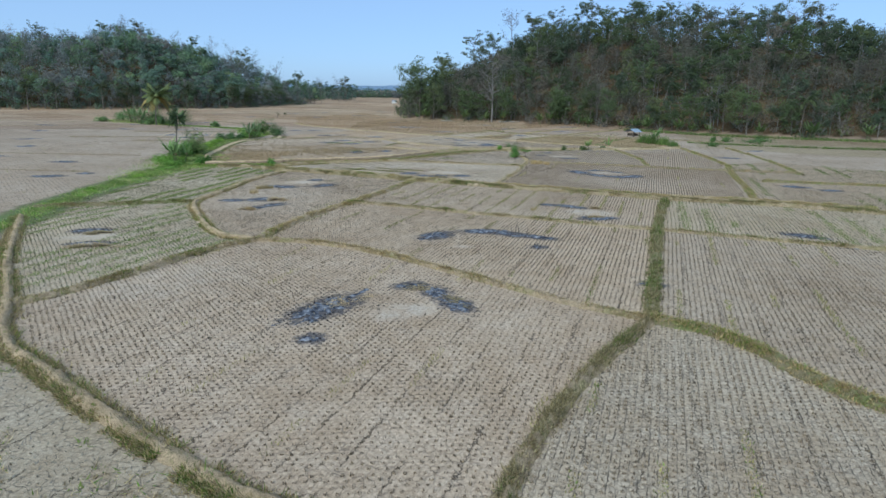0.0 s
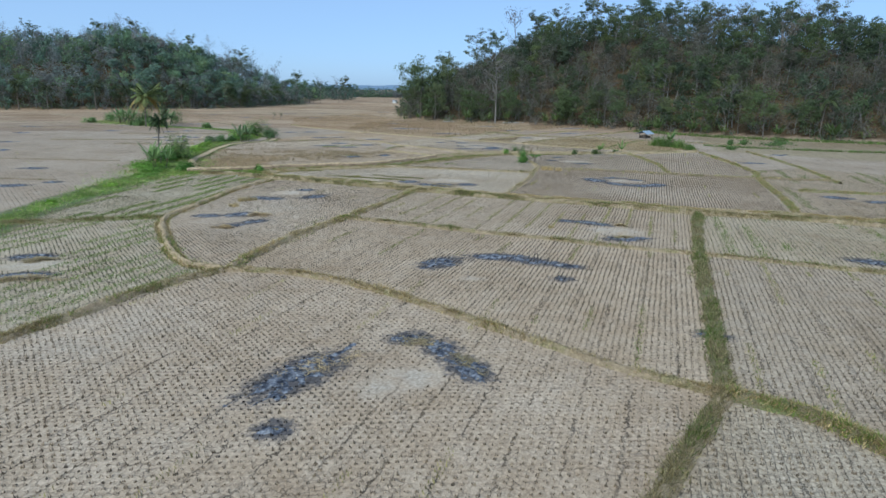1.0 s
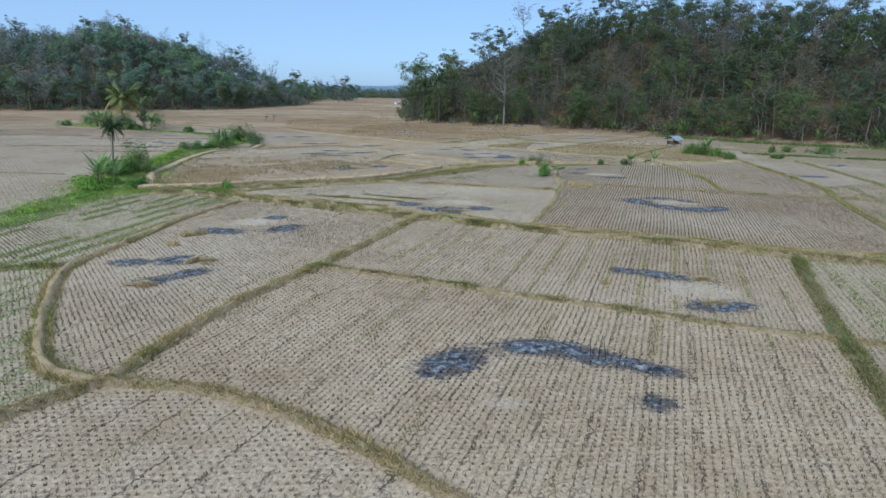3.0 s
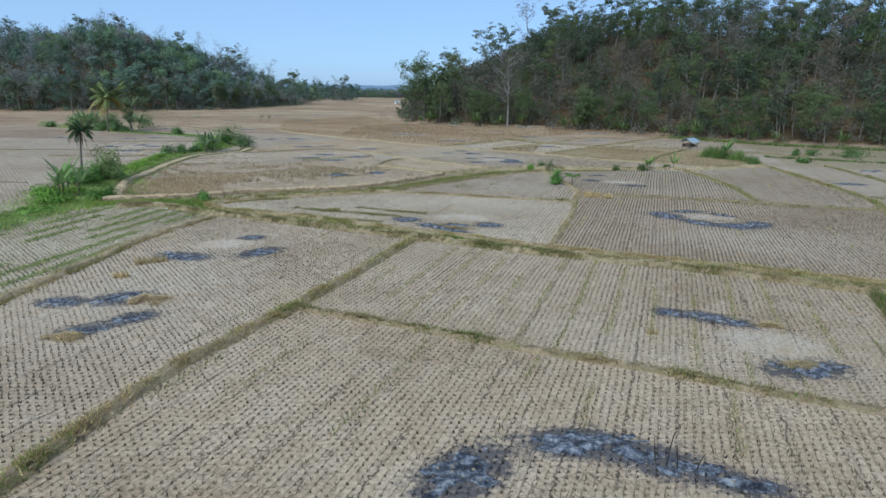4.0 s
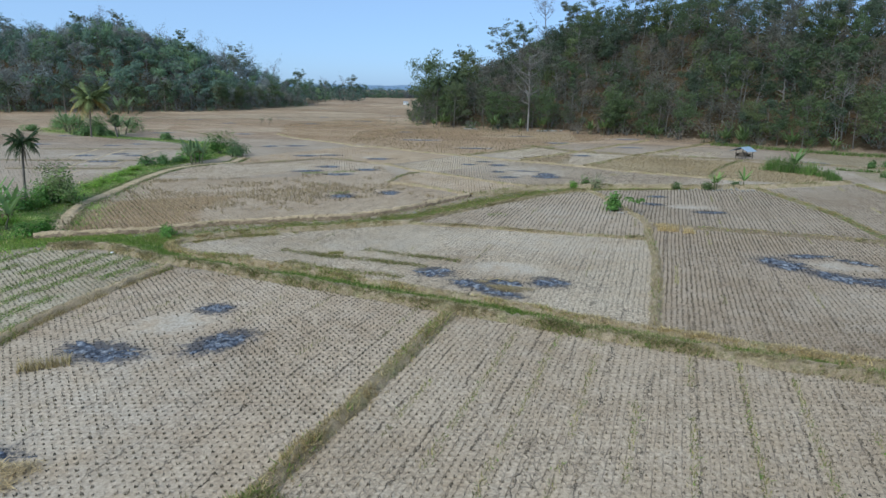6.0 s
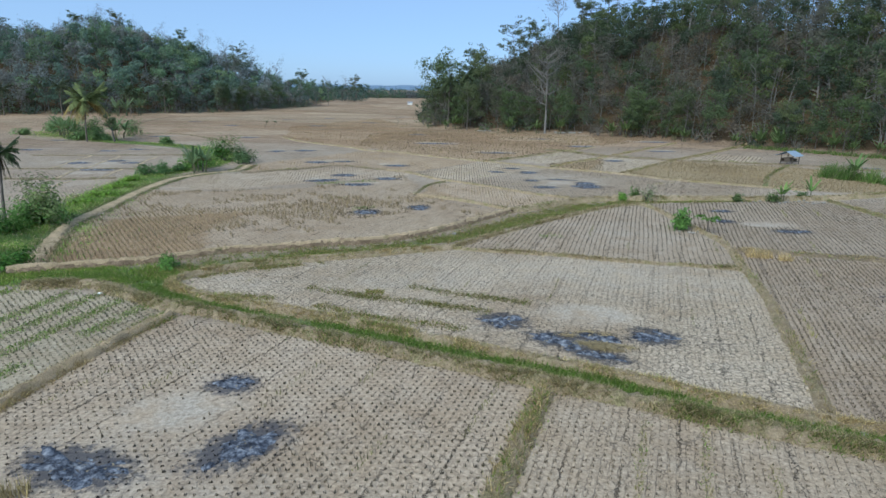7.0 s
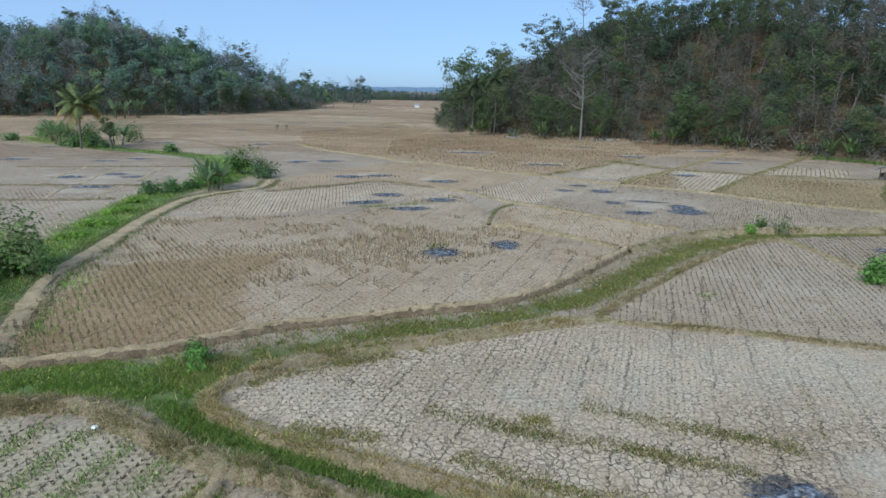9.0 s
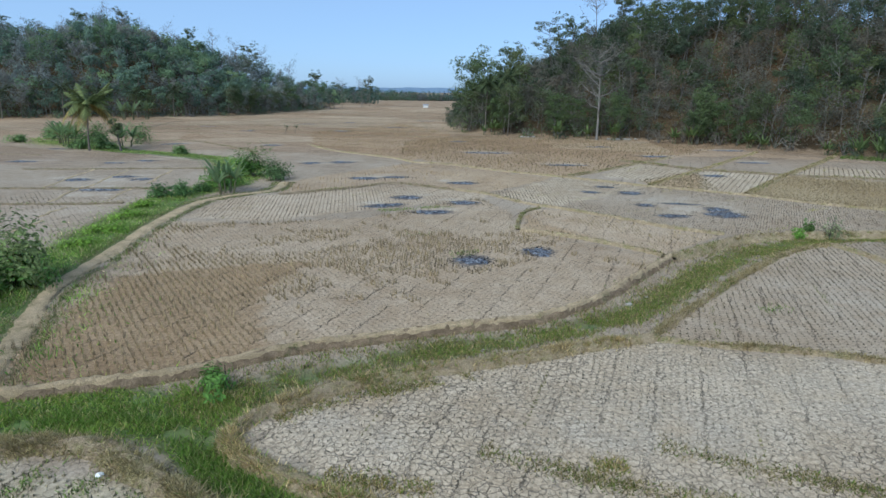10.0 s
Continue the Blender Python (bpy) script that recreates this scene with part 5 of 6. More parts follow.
def distant_ridge():
    """Low hazy hills many kilometres off, as a plain backdrop."""
    m, nt, bsdf = material("hazy_distance")
    # the blue of the haze is put straight into the base colour
    bsdf.inputs["Base Color"].default_value = (0.15, 0.225, 0.32, 1)
    bsdf.inputs["Roughness"].default_value = 1.0
    x = np.linspace(-1500, 1500, 200)
    top = 23 + 2.5 * wobble(x, x * 0, 0.009, 2.0) + 2 * wobble(x, x * 0, 0.05, 1.0)
    y = np.full(200, 3000.0)
    V = np.concatenate([np.stack([x, y, np.full(200, -1.0)], 1), np.stack([x, y + 60, top], 1), np.stack([x, y + 160, np.full(200, -1.0)], 1)])
    i = np.arange(199)
    F = np.concatenate([np.stack([i, i + 1, i + 201, i + 200], 1), np.stack([i + 200, i + 201, i + 401, i + 400], 1)])
    tagged(link_mesh("backdrop", V, F, m, smooth=True), "hazy blue line of very distant low hills", "distant hills", kind="structure")


distant_ridge()


# ---- bunds, plots and burnt spots of the far plain ----
def far_plain():
    rows = [(-100, -38, 66, -8), (-110, -40, 80, -6), (-120, -70, 132, 2), (-125, -90, 150, -4),
            (-110, 20, 176, -5), (-118, 5, 190, 5), (-120, -20, 206, 4), (-110, -22, 224, -6), (-90, -20, 246, 6), (-84, -18, 272, 4), (-76, -10, 305, 8), (-72, 0, 345, 0), (-70, 0, 400, 10)]
    for k, (x0, x1, y, skew) in enumerate(rows):
        s = np.linspace(0, 1, 9)
        line = np.stack([x0 + (x1 - x0) * s, y + skew * (s - 0.5) + 0.7 * np.sin(s * 7 + k)], 1)
        sweep("field_bund", line, 0.14, 0.10, DARKBUND, "thin earth bund far out in the paddies", 1.5)
    cross = [(-80, 160, -92, 224), (-22, 190, -34, 345)]
    for k, (x0, y0, x1, y1) in enumerate(cross):
        s = np.linspace(0, 1, 8)
        line = np.stack([x0 + (x1 - x0) * s + 1.1 * np.sin(s * 6 + k), y0 + (y1 - y0) * s + 0.8 * np.sin(s * 11 + 2 * k)], 1)
        sweep("field_bund", line, 0.14, 0.10, DARKBUND, "thin earth bund far out in the paddies", 1.5)
    for x0, y0, x1, y1 in ((-51.7, 107.4, -54.7, 120.2), (-43.8, 110.9, -45.9, 120.1), (-42.4, 101.8, -43.7, 108.3), (-43.4, 95.0, -43.8, 98.6), (-46.4, 100.4, -48.6, 108.3), (-48.0, 107.8, -50.6, 119.5), (-41.5, 88, -42.4, 94)):
        s = np.linspace(0, 1, 6)
        sweep("straw_line", np.stack([x0 + (x1 - x0) * s + 0.15 * np.sin(s * 9), y0 + (y1 - y0) * s], 1), 0.13, 0.06, TRACK, "thin pale line of trodden straw across the paddy", 0.8, "straw line")
    r = np.random.default_rng(91)
    spots = [(-62, 88), (-70, 100), (-80, 118), (-58, 75), (-90, 135), (-14, 165), (10, 158), (-60, 186), (-75, 200), (-30, 205), (-45, 225), (-25, 240), (46, 118), (50, 96), (-55, 215)]
    for k, (x, y) in enumerate(spots):
        burnt_patch(x, y, r.uniform(1.6, 3.2), r.uniform(0.5, 1.1), r.normal() * 12, 200 + k)


far_plain()
# ---- plants and things ----
def thing(name, label, category, x, y, turn=0.0, size=1.0, group="", sink=0.05):
    ob = new(name)
    ob.matrix_basis = pose(x, y, float(ground_z(x, y)) - sink, 0, 0, turn) @ Matrix.Scale(size, 4)
    return tagged(ob, label, category, group)


def place(x, y, turn=0.0, size=1.0, sink=0.05, tall=1.0):
    return pose(x, y, float(ground_z(x, y)) - sink, 0, 0, turn) @ Matrix.Diagonal((size, size, size * tall, 1))


def tree(label, x, y, wood, crown, bark, tint, size, turn=0.0, group="", name="tree"):
    ob = thing(name, label, "tree", x, y, turn, size, group, 0.15)
    V, F, T, _ = wood.arrays()
    link_mesh("trunk", V, F, bark, parent=ob, smooth=True)
    V, F, T, _ = crown.arrays()
    link_mesh("crown", V, F, LEAF, tint=T * np.array(tint), parent=ob)
    return ob


def frond(length, droop, lift, turn, r, leaflets=16, wide=0.16, tint=(0.08, 0.11, 0.03)):
    """One palm frond: a bent rachis with drooping leaflets on both sides."""
    s = np.linspace(0, 1, 8)
    out = length * s * (1 - 0.18 * s)
    up = length * (lift * s - droop * s ** 2.2)
    c, n = math.cos(turn), math.sin(turn)
    path = np.stack([out * c, out * n, up], 1)
    soup = Soup().add(*tube(path, 0.035 * (1 - 0.85 * s), 3), tint=np.array(tint) * 1.2)
    side = np.array([-n, c, 0])
    for k in range(leaflets):
        u = 0.12 + 0.86 * k / (leaflets - 1)
        p = np.array([np.interp(u, s, path[:, i]) for i in range(3)])
        ahead = np.array([np.interp(min(1, u + 0.08), s, path[:, i]) for i in range(3)]) - p
        ahead /= np.linalg.norm(ahead) + 1e-9
        ln = length * wide * 1.6 * math.sin(math.pi * (0.15 + 0.8 * u)) * r.uniform(0.85, 1.15)
        for sg in (-1, 1):
            way = side * sg * 0.75 + ahead * 0.6 + np.array([0, 0, -0.35 - 0.3 * r.random()])
            tip = p + way * ln
            w = ahead * 0.05 * length * 0.55
            soup.add([p - w, p + w, tip + w * 0.3, tip - w * 0.3], [[0, 1, 2, 3]], tint=np.array(tint) * r.uniform(0.75, 1.3))
    return soup


def palm(name, label, category, x, y, high, reach, count, seed, tint, dead=0, turn=0.0, group="", lean=0.4, leaflets=16):
    r = np.random.default_rng(seed)
    ob = thing(name, label, category, x, y, turn, 1.0, group, 0.1)
    s = np.linspace(0, 1, 9)
    path = np.stack([lean * s ** 2, 0.25 * lean * np.sin(s * 2), high * s], 1)
    rad = 0.13 * (1 + 0.5 * np.exp(-s * 9)) * (1 - 0.35 * s) * (high / 7) ** 0.5
    link_mesh("trunk", *tube(path, rad, 8), PALM_BARK, parent=ob, smooth=True)
    top = path[-1]
    for k in range(count):
        old = k / count
        t = k * 2.4 + r.normal() * 0.2
        col = np.array(tint) * r.uniform(0.8, 1.25)
        if old > 0.7 and tint[0] > 0.1:
            col = np.array((0.30, 0.25, 0.10)) * r.uniform(0.8, 1.1)
        f = frond(reach * r.uniform(0.85, 1.1), 0.25 + 0.75 * old, 1.0 - 1.05 * old, t, r, leaflets, 0.17, col)
        V, F, T, _ = f.arrays()
        link_mesh("frond", V + top, F, LEAF, tint=T, parent=ob)
    for k in range(dead):
        f = frond(reach * 0.9, 1.0, -0.25, k * 2.1, r, leaflets, 0.12, (0.10, 0.085, 0.05))
        V, F, T, _ = f.arrays()
        link_mesh("dead_frond", V * [0.45, 0.45, 1.0] + top - [0, 0, 0.15], F, STRAW, tint=T, parent=ob, label="withered brown hanging frond")
    return ob


def banana_leaf(length, wide, droop, lift, turn, r, tint):
    m = 8
    s = np.linspace(0, 1, m)
    out = length * s * (1 - 0.25 * s * droop)
    up = length * (lift * s - droop * 0.8 * s ** 2)
    c, n = math.cos(turn), math.sin(turn)
    mid = np.stack([out * c, out * n, up], 1)
    side = np.array([-n, c, 0.0])
    w = wide * np.sin(np.pi * np.clip(0.06 + 0.9 * s, 0, 1)) ** 0.7 * np.where(s < 0.14, 0.15, 1)
    V = np.concatenate([mid + side * w[:, None] + [[0, 0, 0.3 * 1]] * w[:, None], mid, mid - side * w[:, None] + [[0, 0, 0.3]] * w[:, None]])
    # torn edges
    V[:m] += r.normal(size=(m, 3)) * 0.04 * wide
    i = np.arange(m - 1)
    F = np.concatenate([np.stack([i, i + 1, i + m + 1, i + m], 1), np.stack([i + m, i + m + 1, i + 2 * m + 1, i + 2 * m], 1)])
    return V, F, np.ones((3 * m, 3)) * np.array(tint) * r.uniform(0.8, 1.25)


def banana(label, x, y, high, seed, stems=2, tint=(0.085, 0.135, 0.04), size=1.0, turn=0.0, group="", spread=0.5):
    r = np.random.default_rng(seed)
    ob = thing("banana_plant", label, "banana plant", x, y, turn, size, group, 0.05)
    for k in range(stems):
        o = r.normal(size=2) * spread * (k > 0)
        h = high * r.uniform(0.75, 1.0) * 0.48
        p = np.array([[o[0], o[1], 0], [o[0] * 1.1, o[1] * 1.1, h * 0.5], [o[0] * 1.3, o[1] * 1.3, h]])
        link_mesh("stem", *tube(p, [0.11 * high / 3, 0.09 * high / 3, 0.05 * high / 3], 7), TRUNK_GREEN, parent=ob, smooth=True)
        cnt = int(r.integers(8, 12))
        for j in range(cnt):
            age = j / cnt
            V, F, T = banana_leaf(high * r.uniform(0.45, 0.62), high * 0.054, 0.25 + 0.8 * age, 1.5 - 0.75 * age, j * 2.4 + r.random(), r, np.array(tint) if age < 0.85 else (0.17, 0.14, 0.07))
            link_mesh("leaf", V + p[-1], F, LEAF, tint=T, parent=ob, smooth=True)
    return ob


def bush(label, x, y, wide, high, seed, tint, n=420, leaf=0.13, category="bush", stems=6, turn=0.0):
    r = np.random.default_rng(seed)
    ob = thing("bush", label, category, x, y, turn)
    tips = []
    for _ in range(stems):
        e = r.normal(size=3) * [wide * 0.3, wide * 0.3, high * 0.14] + [0, 0, high * 0.68]
        link_mesh("stem", *tube([(0, 0, 0), e * [0.35, 0.35, 0.55], e], [0.035, 0.025, 0.008], 4), BARK, parent=ob)
        tips += [e, e * [0.6, 0.6, 0.6], e * [1.15, 1.15, 0.45]]
    tips = np.array(tips)
    n = int(n * 1.8)
    c = tips[r.integers(0, len(tips), n)] + r.normal(size=(n, 3)) * [wide * 0.17, wide * 0.17, high * 0.13]
    c[:, 2] = np.clip(c[:, 2], 0.04, None)
    V, F = leaves(c, leaf, r, 0.5, 1.6, (c - [0, 0, high * 0.35]) / [wide * 0.5, wide * 0.5, high * 0.4])
    shade = np.repeat(r.choice([1.0, 1.35, 1.75], n), 4)[:, None]
    link_mesh("foliage", V, F, LEAF, tint=np.array(tint) * shade, parent=ob)
    return ob


def reed_clump(label, x, y, wide, high, seed, n=500, green=0.9, deep=None):
    r = np.random.default_rng(seed)
    q = r.normal(size=(n, 2)) * [wide * 0.42, (deep or wide) * 0.42]
    tints = grass_tints(n, np.full(n, green)) * [0.85, 0.95, 1.0]
    V, F, T = blades(np.c_[q, np.zeros(n)], high * np.exp(-(q[:, 0] / wide) ** 2), 0.035, tints, 0.28, r)
    ob = link_mesh("grass_clump", V, F, BLADE, T)
    ob.matrix_basis = place(x, y)
    return tagged(ob, label, "grass clump", kind="stuff")


TRUNK_GREEN = plain("banana_stem", (0.12, 0.12, 0.055), 0.6, 0.0, 0.35, 4.0)

# -- green corner beside the channel
palm("areca_palm", "slender palm with dark green fronds and withered skirt", "palm tree", -36.2, 80.0, 4.8, 1.45, 26, 3, (0.05, 0.078, 0.034), dead=6, leaflets=20)
bush("light-leaved shrub with flat pale green crown", -34.5, 81.2, 2.6, 3.0, 4, (0.162, 0.202, 0.082), 900, 0.16)
bush("dense dark green shrub beside the footpath", -33.9, 80.0, 2.4, 2.0, 5, (0.115, 0.21, 0.058), 900, 0.14)
bush("dense dark green shrub beside the footpath", -35.0, 77.0, 2.4, 1.5, 6, (0.12, 0.225, 0.058), 700, 0.14)
banana("short broad-leaved banana plant among green weeds", -32.4, 71.2, 2.3, 7, 3, (0.179, 0.264, 0.097), 1.0, 0, "verge bananas", 0.6)
banana("short broad-leaved banana plant among green weeds", -34.2, 74.6, 2.4, 8, 3, (0.162, 0.264, 0.089), 1.0, 40, "verge bananas", 0.6)
bush("round bright green bush beside the channel", -28.6, 70.4, 1.4, 0.95, 9, (0.089, 0.185, 0.036), 420, 0.12)
bush("low bright green weeds on the verge", -31.4, 68.6, 2.2, 0.8, 10, (0.138, 0.246, 0.049), 600, 0.13)
bush("low bright green weeds on the verge", -33.5, 70.6, 2.4, 1.0, 11, (0.121, 0.229, 0.046), 700, 0.13)
bush("low bright green weeds on the verge", -30.6, 65.2, 1.6, 0.5, 12, (0.145, 0.246, 0.056), 350, 0.12)
bush("small dark bush in the ditch", -21.2, 71.4, 0.9, 0.7, 13, (0.097, 0.185, 0.046), 260, 0.10)
for k, (x, y, w, h) in enumerate([(-35.6, 87.5, 1.5, 0.55), (-36.4, 91.5, 1.6, 0.6), (-36.0, 84.6, 1.3, 0.5), (-37.4, 95.5, 1.4, 0.5), (-38.0, 99.5, 1.5, 0.7), (-32.6, 73.2, 1.3, 0.5), (-31.0, 59.5, 1.2, 0.35), (-30.8, 50.5, 1.0, 0.3)]):
    bush("low spreading yellow-green weeds on the verge", x, y, w, h, 60 + k, (0.162, 0.264, 0.049), 330, 0.12)

# -- clump further along the verge
banana("banana plant with upright pale green leaves", -34.4, 106.4, 2.7, 14, 6, (0.179, 0.255, 0.121), 1.0, 0, "", 0.5)
bush("tall leafy green bush in the clump", -35.2, 116.0, 2.8, 3.2, 15, (0.097, 0.185, 0.046), 800, 0.18)
bush("rounded grey-green bush in the clump", -32.4, 114.2, 2.4, 2.1, 16, (0.121, 0.185, 0.082), 700, 0.15)
bush("low green bush under the clump", -35.8, 110.4, 3.0, 1.4, 17, (0.106, 0.194, 0.049), 650, 0.16)
for x, y, w, h, k in ((-39.0, 103.6, 1.7, 1.1, 18), (-37.6, 104.8, 1.8, 1.3, 19), (-36.5, 106.6, 1.3, 0.9, 20)):
    bush("low grey-green bush on the verge", x, y, w, h, k, (0.089, 0.157, 0.056), 420, 0.13)

# -- palm islet
palm("coconut_palm", "coconut palm with yellowing fronds standing among bushes", "palm tree", -67.4, 139.8, 6.6, 4.0, 26, 21, (0.15, 0.185, 0.075), leaflets=26, lean=0.6)
tree("small field tree with a thick trunk and tufted crown", -62.6, 139.6, *grow_tree(22, 4.2, 0.22, 900, 0.2, 0.1, 0.55, thick=0.045, limbs=8), BARK, (0.121, 0.157, 0.082), 1.0)
for x, y, w, h, k in ((-70.2, 142.2, 2.4, 1.8, 23), (-67.3, 142.8, 2.6, 1.9, 24), (-65.6, 141.5, 1.6, 1.0, 25), (-76, 151, 3.4, 3.2, 26), (-81, 157, 3.2, 3.0, 27), (-85, 158, 2.8, 2.2, 28), (-86, 151.5, 2.2, 1.5, 29), (-52.7, 136.4, 1.7, 1.2, 30), (-72, 150, 3.0, 3.4, 31), (-67, 152, 3.6, 4.0, 32)):
    bush("green bush on the palm islet between fields", x, y, w, h, k, (0.125, 0.195, 0.078), 420, 0.22)
for x, y, k in ((-79, 152, 81), (-66, 146, 82), (-74.5, 146, 83)):
    banana("pale green banana plant on the palm islet", x, y, 3.6, k, 3, (0.17, 0.25, 0.11), 1.0, 0, "islet bananas", 0.8)
for x, y, k in ((-109.5, 224.5, 33), (-107.5, 225.5, 34), (-105, 227.5, 35)):
    banana("pale banana plant at the edge of the far wood", x, y, 5.2, k, 2, (0.162, 0.220, 0.114), 1.0, 0, "far wood bananas", 0.8)

# -- right-hand bank
bush("small bushy pawpaw sapling on the bund", 9.7, 82.0, 1.25, 1.55, 36, (0.121, 0.220, 0.056), 420, 0.14)


def pawpaw(x, y):
    r = np.random.default_rng(37)
    ob = thing("pawpaw_tree", "young pawpaw tree with umbrella of drooping leaves", "fruit tree", x, y)
    link_mesh("trunk", *tube([(0, 0, 0), (0.03, 0, 0.5), (0.02, 0.02, 1.0)], [0.06, 0.045, 0.035], 7), PALM_BARK, parent=ob, smooth=True)
    for k in range(11):
        t = k * 2.4
        reach = r.uniform(0.35, 0.65)
        tip = np.array([math.cos(t) * reach, math.sin(t) * reach, 1.0 + 0.3 * r.random() - 0.05])
        s = Soup().add(*tube([(0.02, 0.02, 1.0), (tip + [0.02, 0.02, 1.25]) / 2, tip], [0.012, 0.01, 0.006], 3), tint=(0.194, 0.264, 0.097))
        c = tip + r.normal(size=(9, 3)) * [0.10, 0.10, 0.04]
        V, F = leaves(c, 0.16, r, 1.2)
        s.add(V, F, tint=np.array((0.121, 0.220, 0.056)) * r.uniform(0.8, 1.3))
        s.link("leaf", [LEAF], ob)
    return ob


pawpaw(10.9, 80.9)
bush("spindly pale shrub on the stony bank", 10.6, 93.2, 1.5, 1.5, 38, (0.179, 0.211, 0.106), 190, 0.10, stems=12)
bush("small round bright green bush on the bank", 8.6, 93.0, 0.9, 0.65, 39, (0.138, 0.255, 0.049), 260, 0.10)
bush("narrow dark shrub stump on the bank", 18.6, 93.3, 0.7, 1.0, 40, (0.089, 0.131, 0.049), 160, 0.11)
bush("narrow dark shrub stump on the bank", 9.9, 94.4, 0.6, 1.0, 41, (0.097, 0.157, 0.049), 160, 0.11)
banana("young banana plant on the stony bank", 22.3, 93.0, 1.7, 42, 2, (0.170, 0.272, 0.082), 1.0, 0, "bank bananas", 0.3)
banana("young banana plant on the stony bank", 26.0, 95.4, 1.9, 43, 1, (0.145, 0.246, 0.073), 1.0, 60, "bank bananas", 0.3)
bush("round dark bush beside the banana", 21.5, 93.2, 1.0, 0.9, 44, (0.089, 0.131, 0.049), 240, 0.11)
bush("low dark bush beside the banana", 25.1, 95.2, 0.9, 0.8, 45, (0.082, 0.131, 0.049), 220, 0.11)
for x, y, w, h, k in ((36.2, 109.6, 1.5, 1.7, 46), (37.4, 108.2, 1.5, 1.8, 47), (38.8, 106.4, 1.4, 1.5, 48), (39.6, 104, 1.2, 1.0, 49), (38.6, 101.4, 1.0, 0.7, 50)):
    reed_clump("tall green reed clump near the hut", x, y, w, h, k, 420, 0.95)
banana("banana plant rising from the reeds", 37.6, 107.6, 2.6, 51, 2, (0.162, 0.246, 0.089), 1.0, 0, "", 0.4)
for x, y, w, h, k in ((53.5, 114.3, 1.6, 1.1, 52), (50.4, 113, 1.0, 1.0, 53), (46.5, 104, 1.2, 0.7, 54), (57, 112, 2.4, 1.0, 55), (61, 116, 2.6, 1.2, 56)):
    bush("green bush at the edge of the far paddies", x, y, w, h, k, (0.082, 0.140, 0.049), 300, 0.15)
for k, (x, y) in enumerate([(-50.2, 179.6), (-48.4, 180.2)]):
    palm("palm_sapling", "thin dark palm sapling alone in the fields", "palm tree", x, y, 1.5, 0.9, 7, 70 + k, (0.065, 0.096, 0.049), dead=1, leaflets=8, lean=0.3, group="field saplings")


# -- field hut
def field_hut(x, y, turn):
    tin = plain("hut_tin_roof", (0.27, 0.34, 0.41), 0.45, 0.25, 0.15, 3.0)
    timber = plain("hut_timber", (0.10, 0.08, 0.06), 0.8, 0.0, 0.35, 5.0)
    ob = thing("field_hut", "open timber field hut with pale blue tin roof", "hut", x, y, turn, 0.84, "", 0.02)

    def box(name, cx, cy, cz, sx, sy, sz, mat, rx=0.0, label=""):
        bm = bmesh.new()
        bmesh.ops.create_cube(bm, size=1.0, matrix=pose(cx, cy, cz, rx, 0, 0) @ Matrix.Diagonal((sx, sy, sz, 1)))
        bmesh.ops.bevel(bm, geom=bm.edges[:], offset=min(sx, sy, sz) * 0.15, segments=1, affect="EDGES")
        me = bpy.data.meshes.new(name)
        bm.to_mesh(me)
        bm.free()
        me.materials.append(mat)
        o = new(name, me)
        o.parent = ob
        if label:
            o["label"] = label
        return o

    for px in (-1.15, 1.15):
        for py in (-0.85, 0.85):
            box("post", px, py, 0.85, 0.1, 0.1, 1.7, timber)
    box("floor_deck", 0, 0, 0.62, 2.5, 1.9, 0.08, timber)
    box("rail", 0, -0.88, 1.0, 2.4, 0.05, 0.07, timber)
    box("rail", 0, 0.88, 1.0, 2.4, 0.05, 0.07, timber)
    box("back_wall", 0.0, 0.82, 0.9, 2.2, 0.04, 0.5, timber)
    box("thresher", -0.2, 0.1, 0.95, 1.3, 0.9, 0.62, timber, 0.0, "dark old threshing box on the deck")
    box("straw_bale", 0.75, -0.2, 0.85, 0.6, 0.8, 0.42, plain("hut_straw", (0.2, 0.16, 0.09), 0.95), 0.0, "dull straw bundle on the deck")
    box("ridge_beam", 0, 0.1, 2.12, 3.0, 0.07, 0.07, timber)
    for sy, tilt, wide in ((-0.66, 27, 1.6), (0.95, -23, 1.9)):
        V, F = [], []
        n = 26
        for i in range(n + 1):
            u = -1.55 + 3.1 * i / n
            for j, v in enumerate((-wide / 2, wide / 2)):
                V.append((u, v, 0.018 * (1 if i % 2 else -1)))
        for i in range(n):
            F.append((2 * i, 2 * i + 2, 2 * i + 3, 2 * i + 1))
        V = np.array(V)
        W = np.concatenate([V, V - [0, 0, 0.008]])
        FF = np.concatenate([np.array(F), np.array(F)[:, ::-1] + len(V)])
        roof = link_mesh("roof_sheet", W, FF, tin, parent=ob, label="pale blue corrugated tin sheet")
        roof.matrix_basis = pose(0, sy, 1.86, tilt, 0, 0)
    return ob


field_hut(38.0, 121.3, 38)


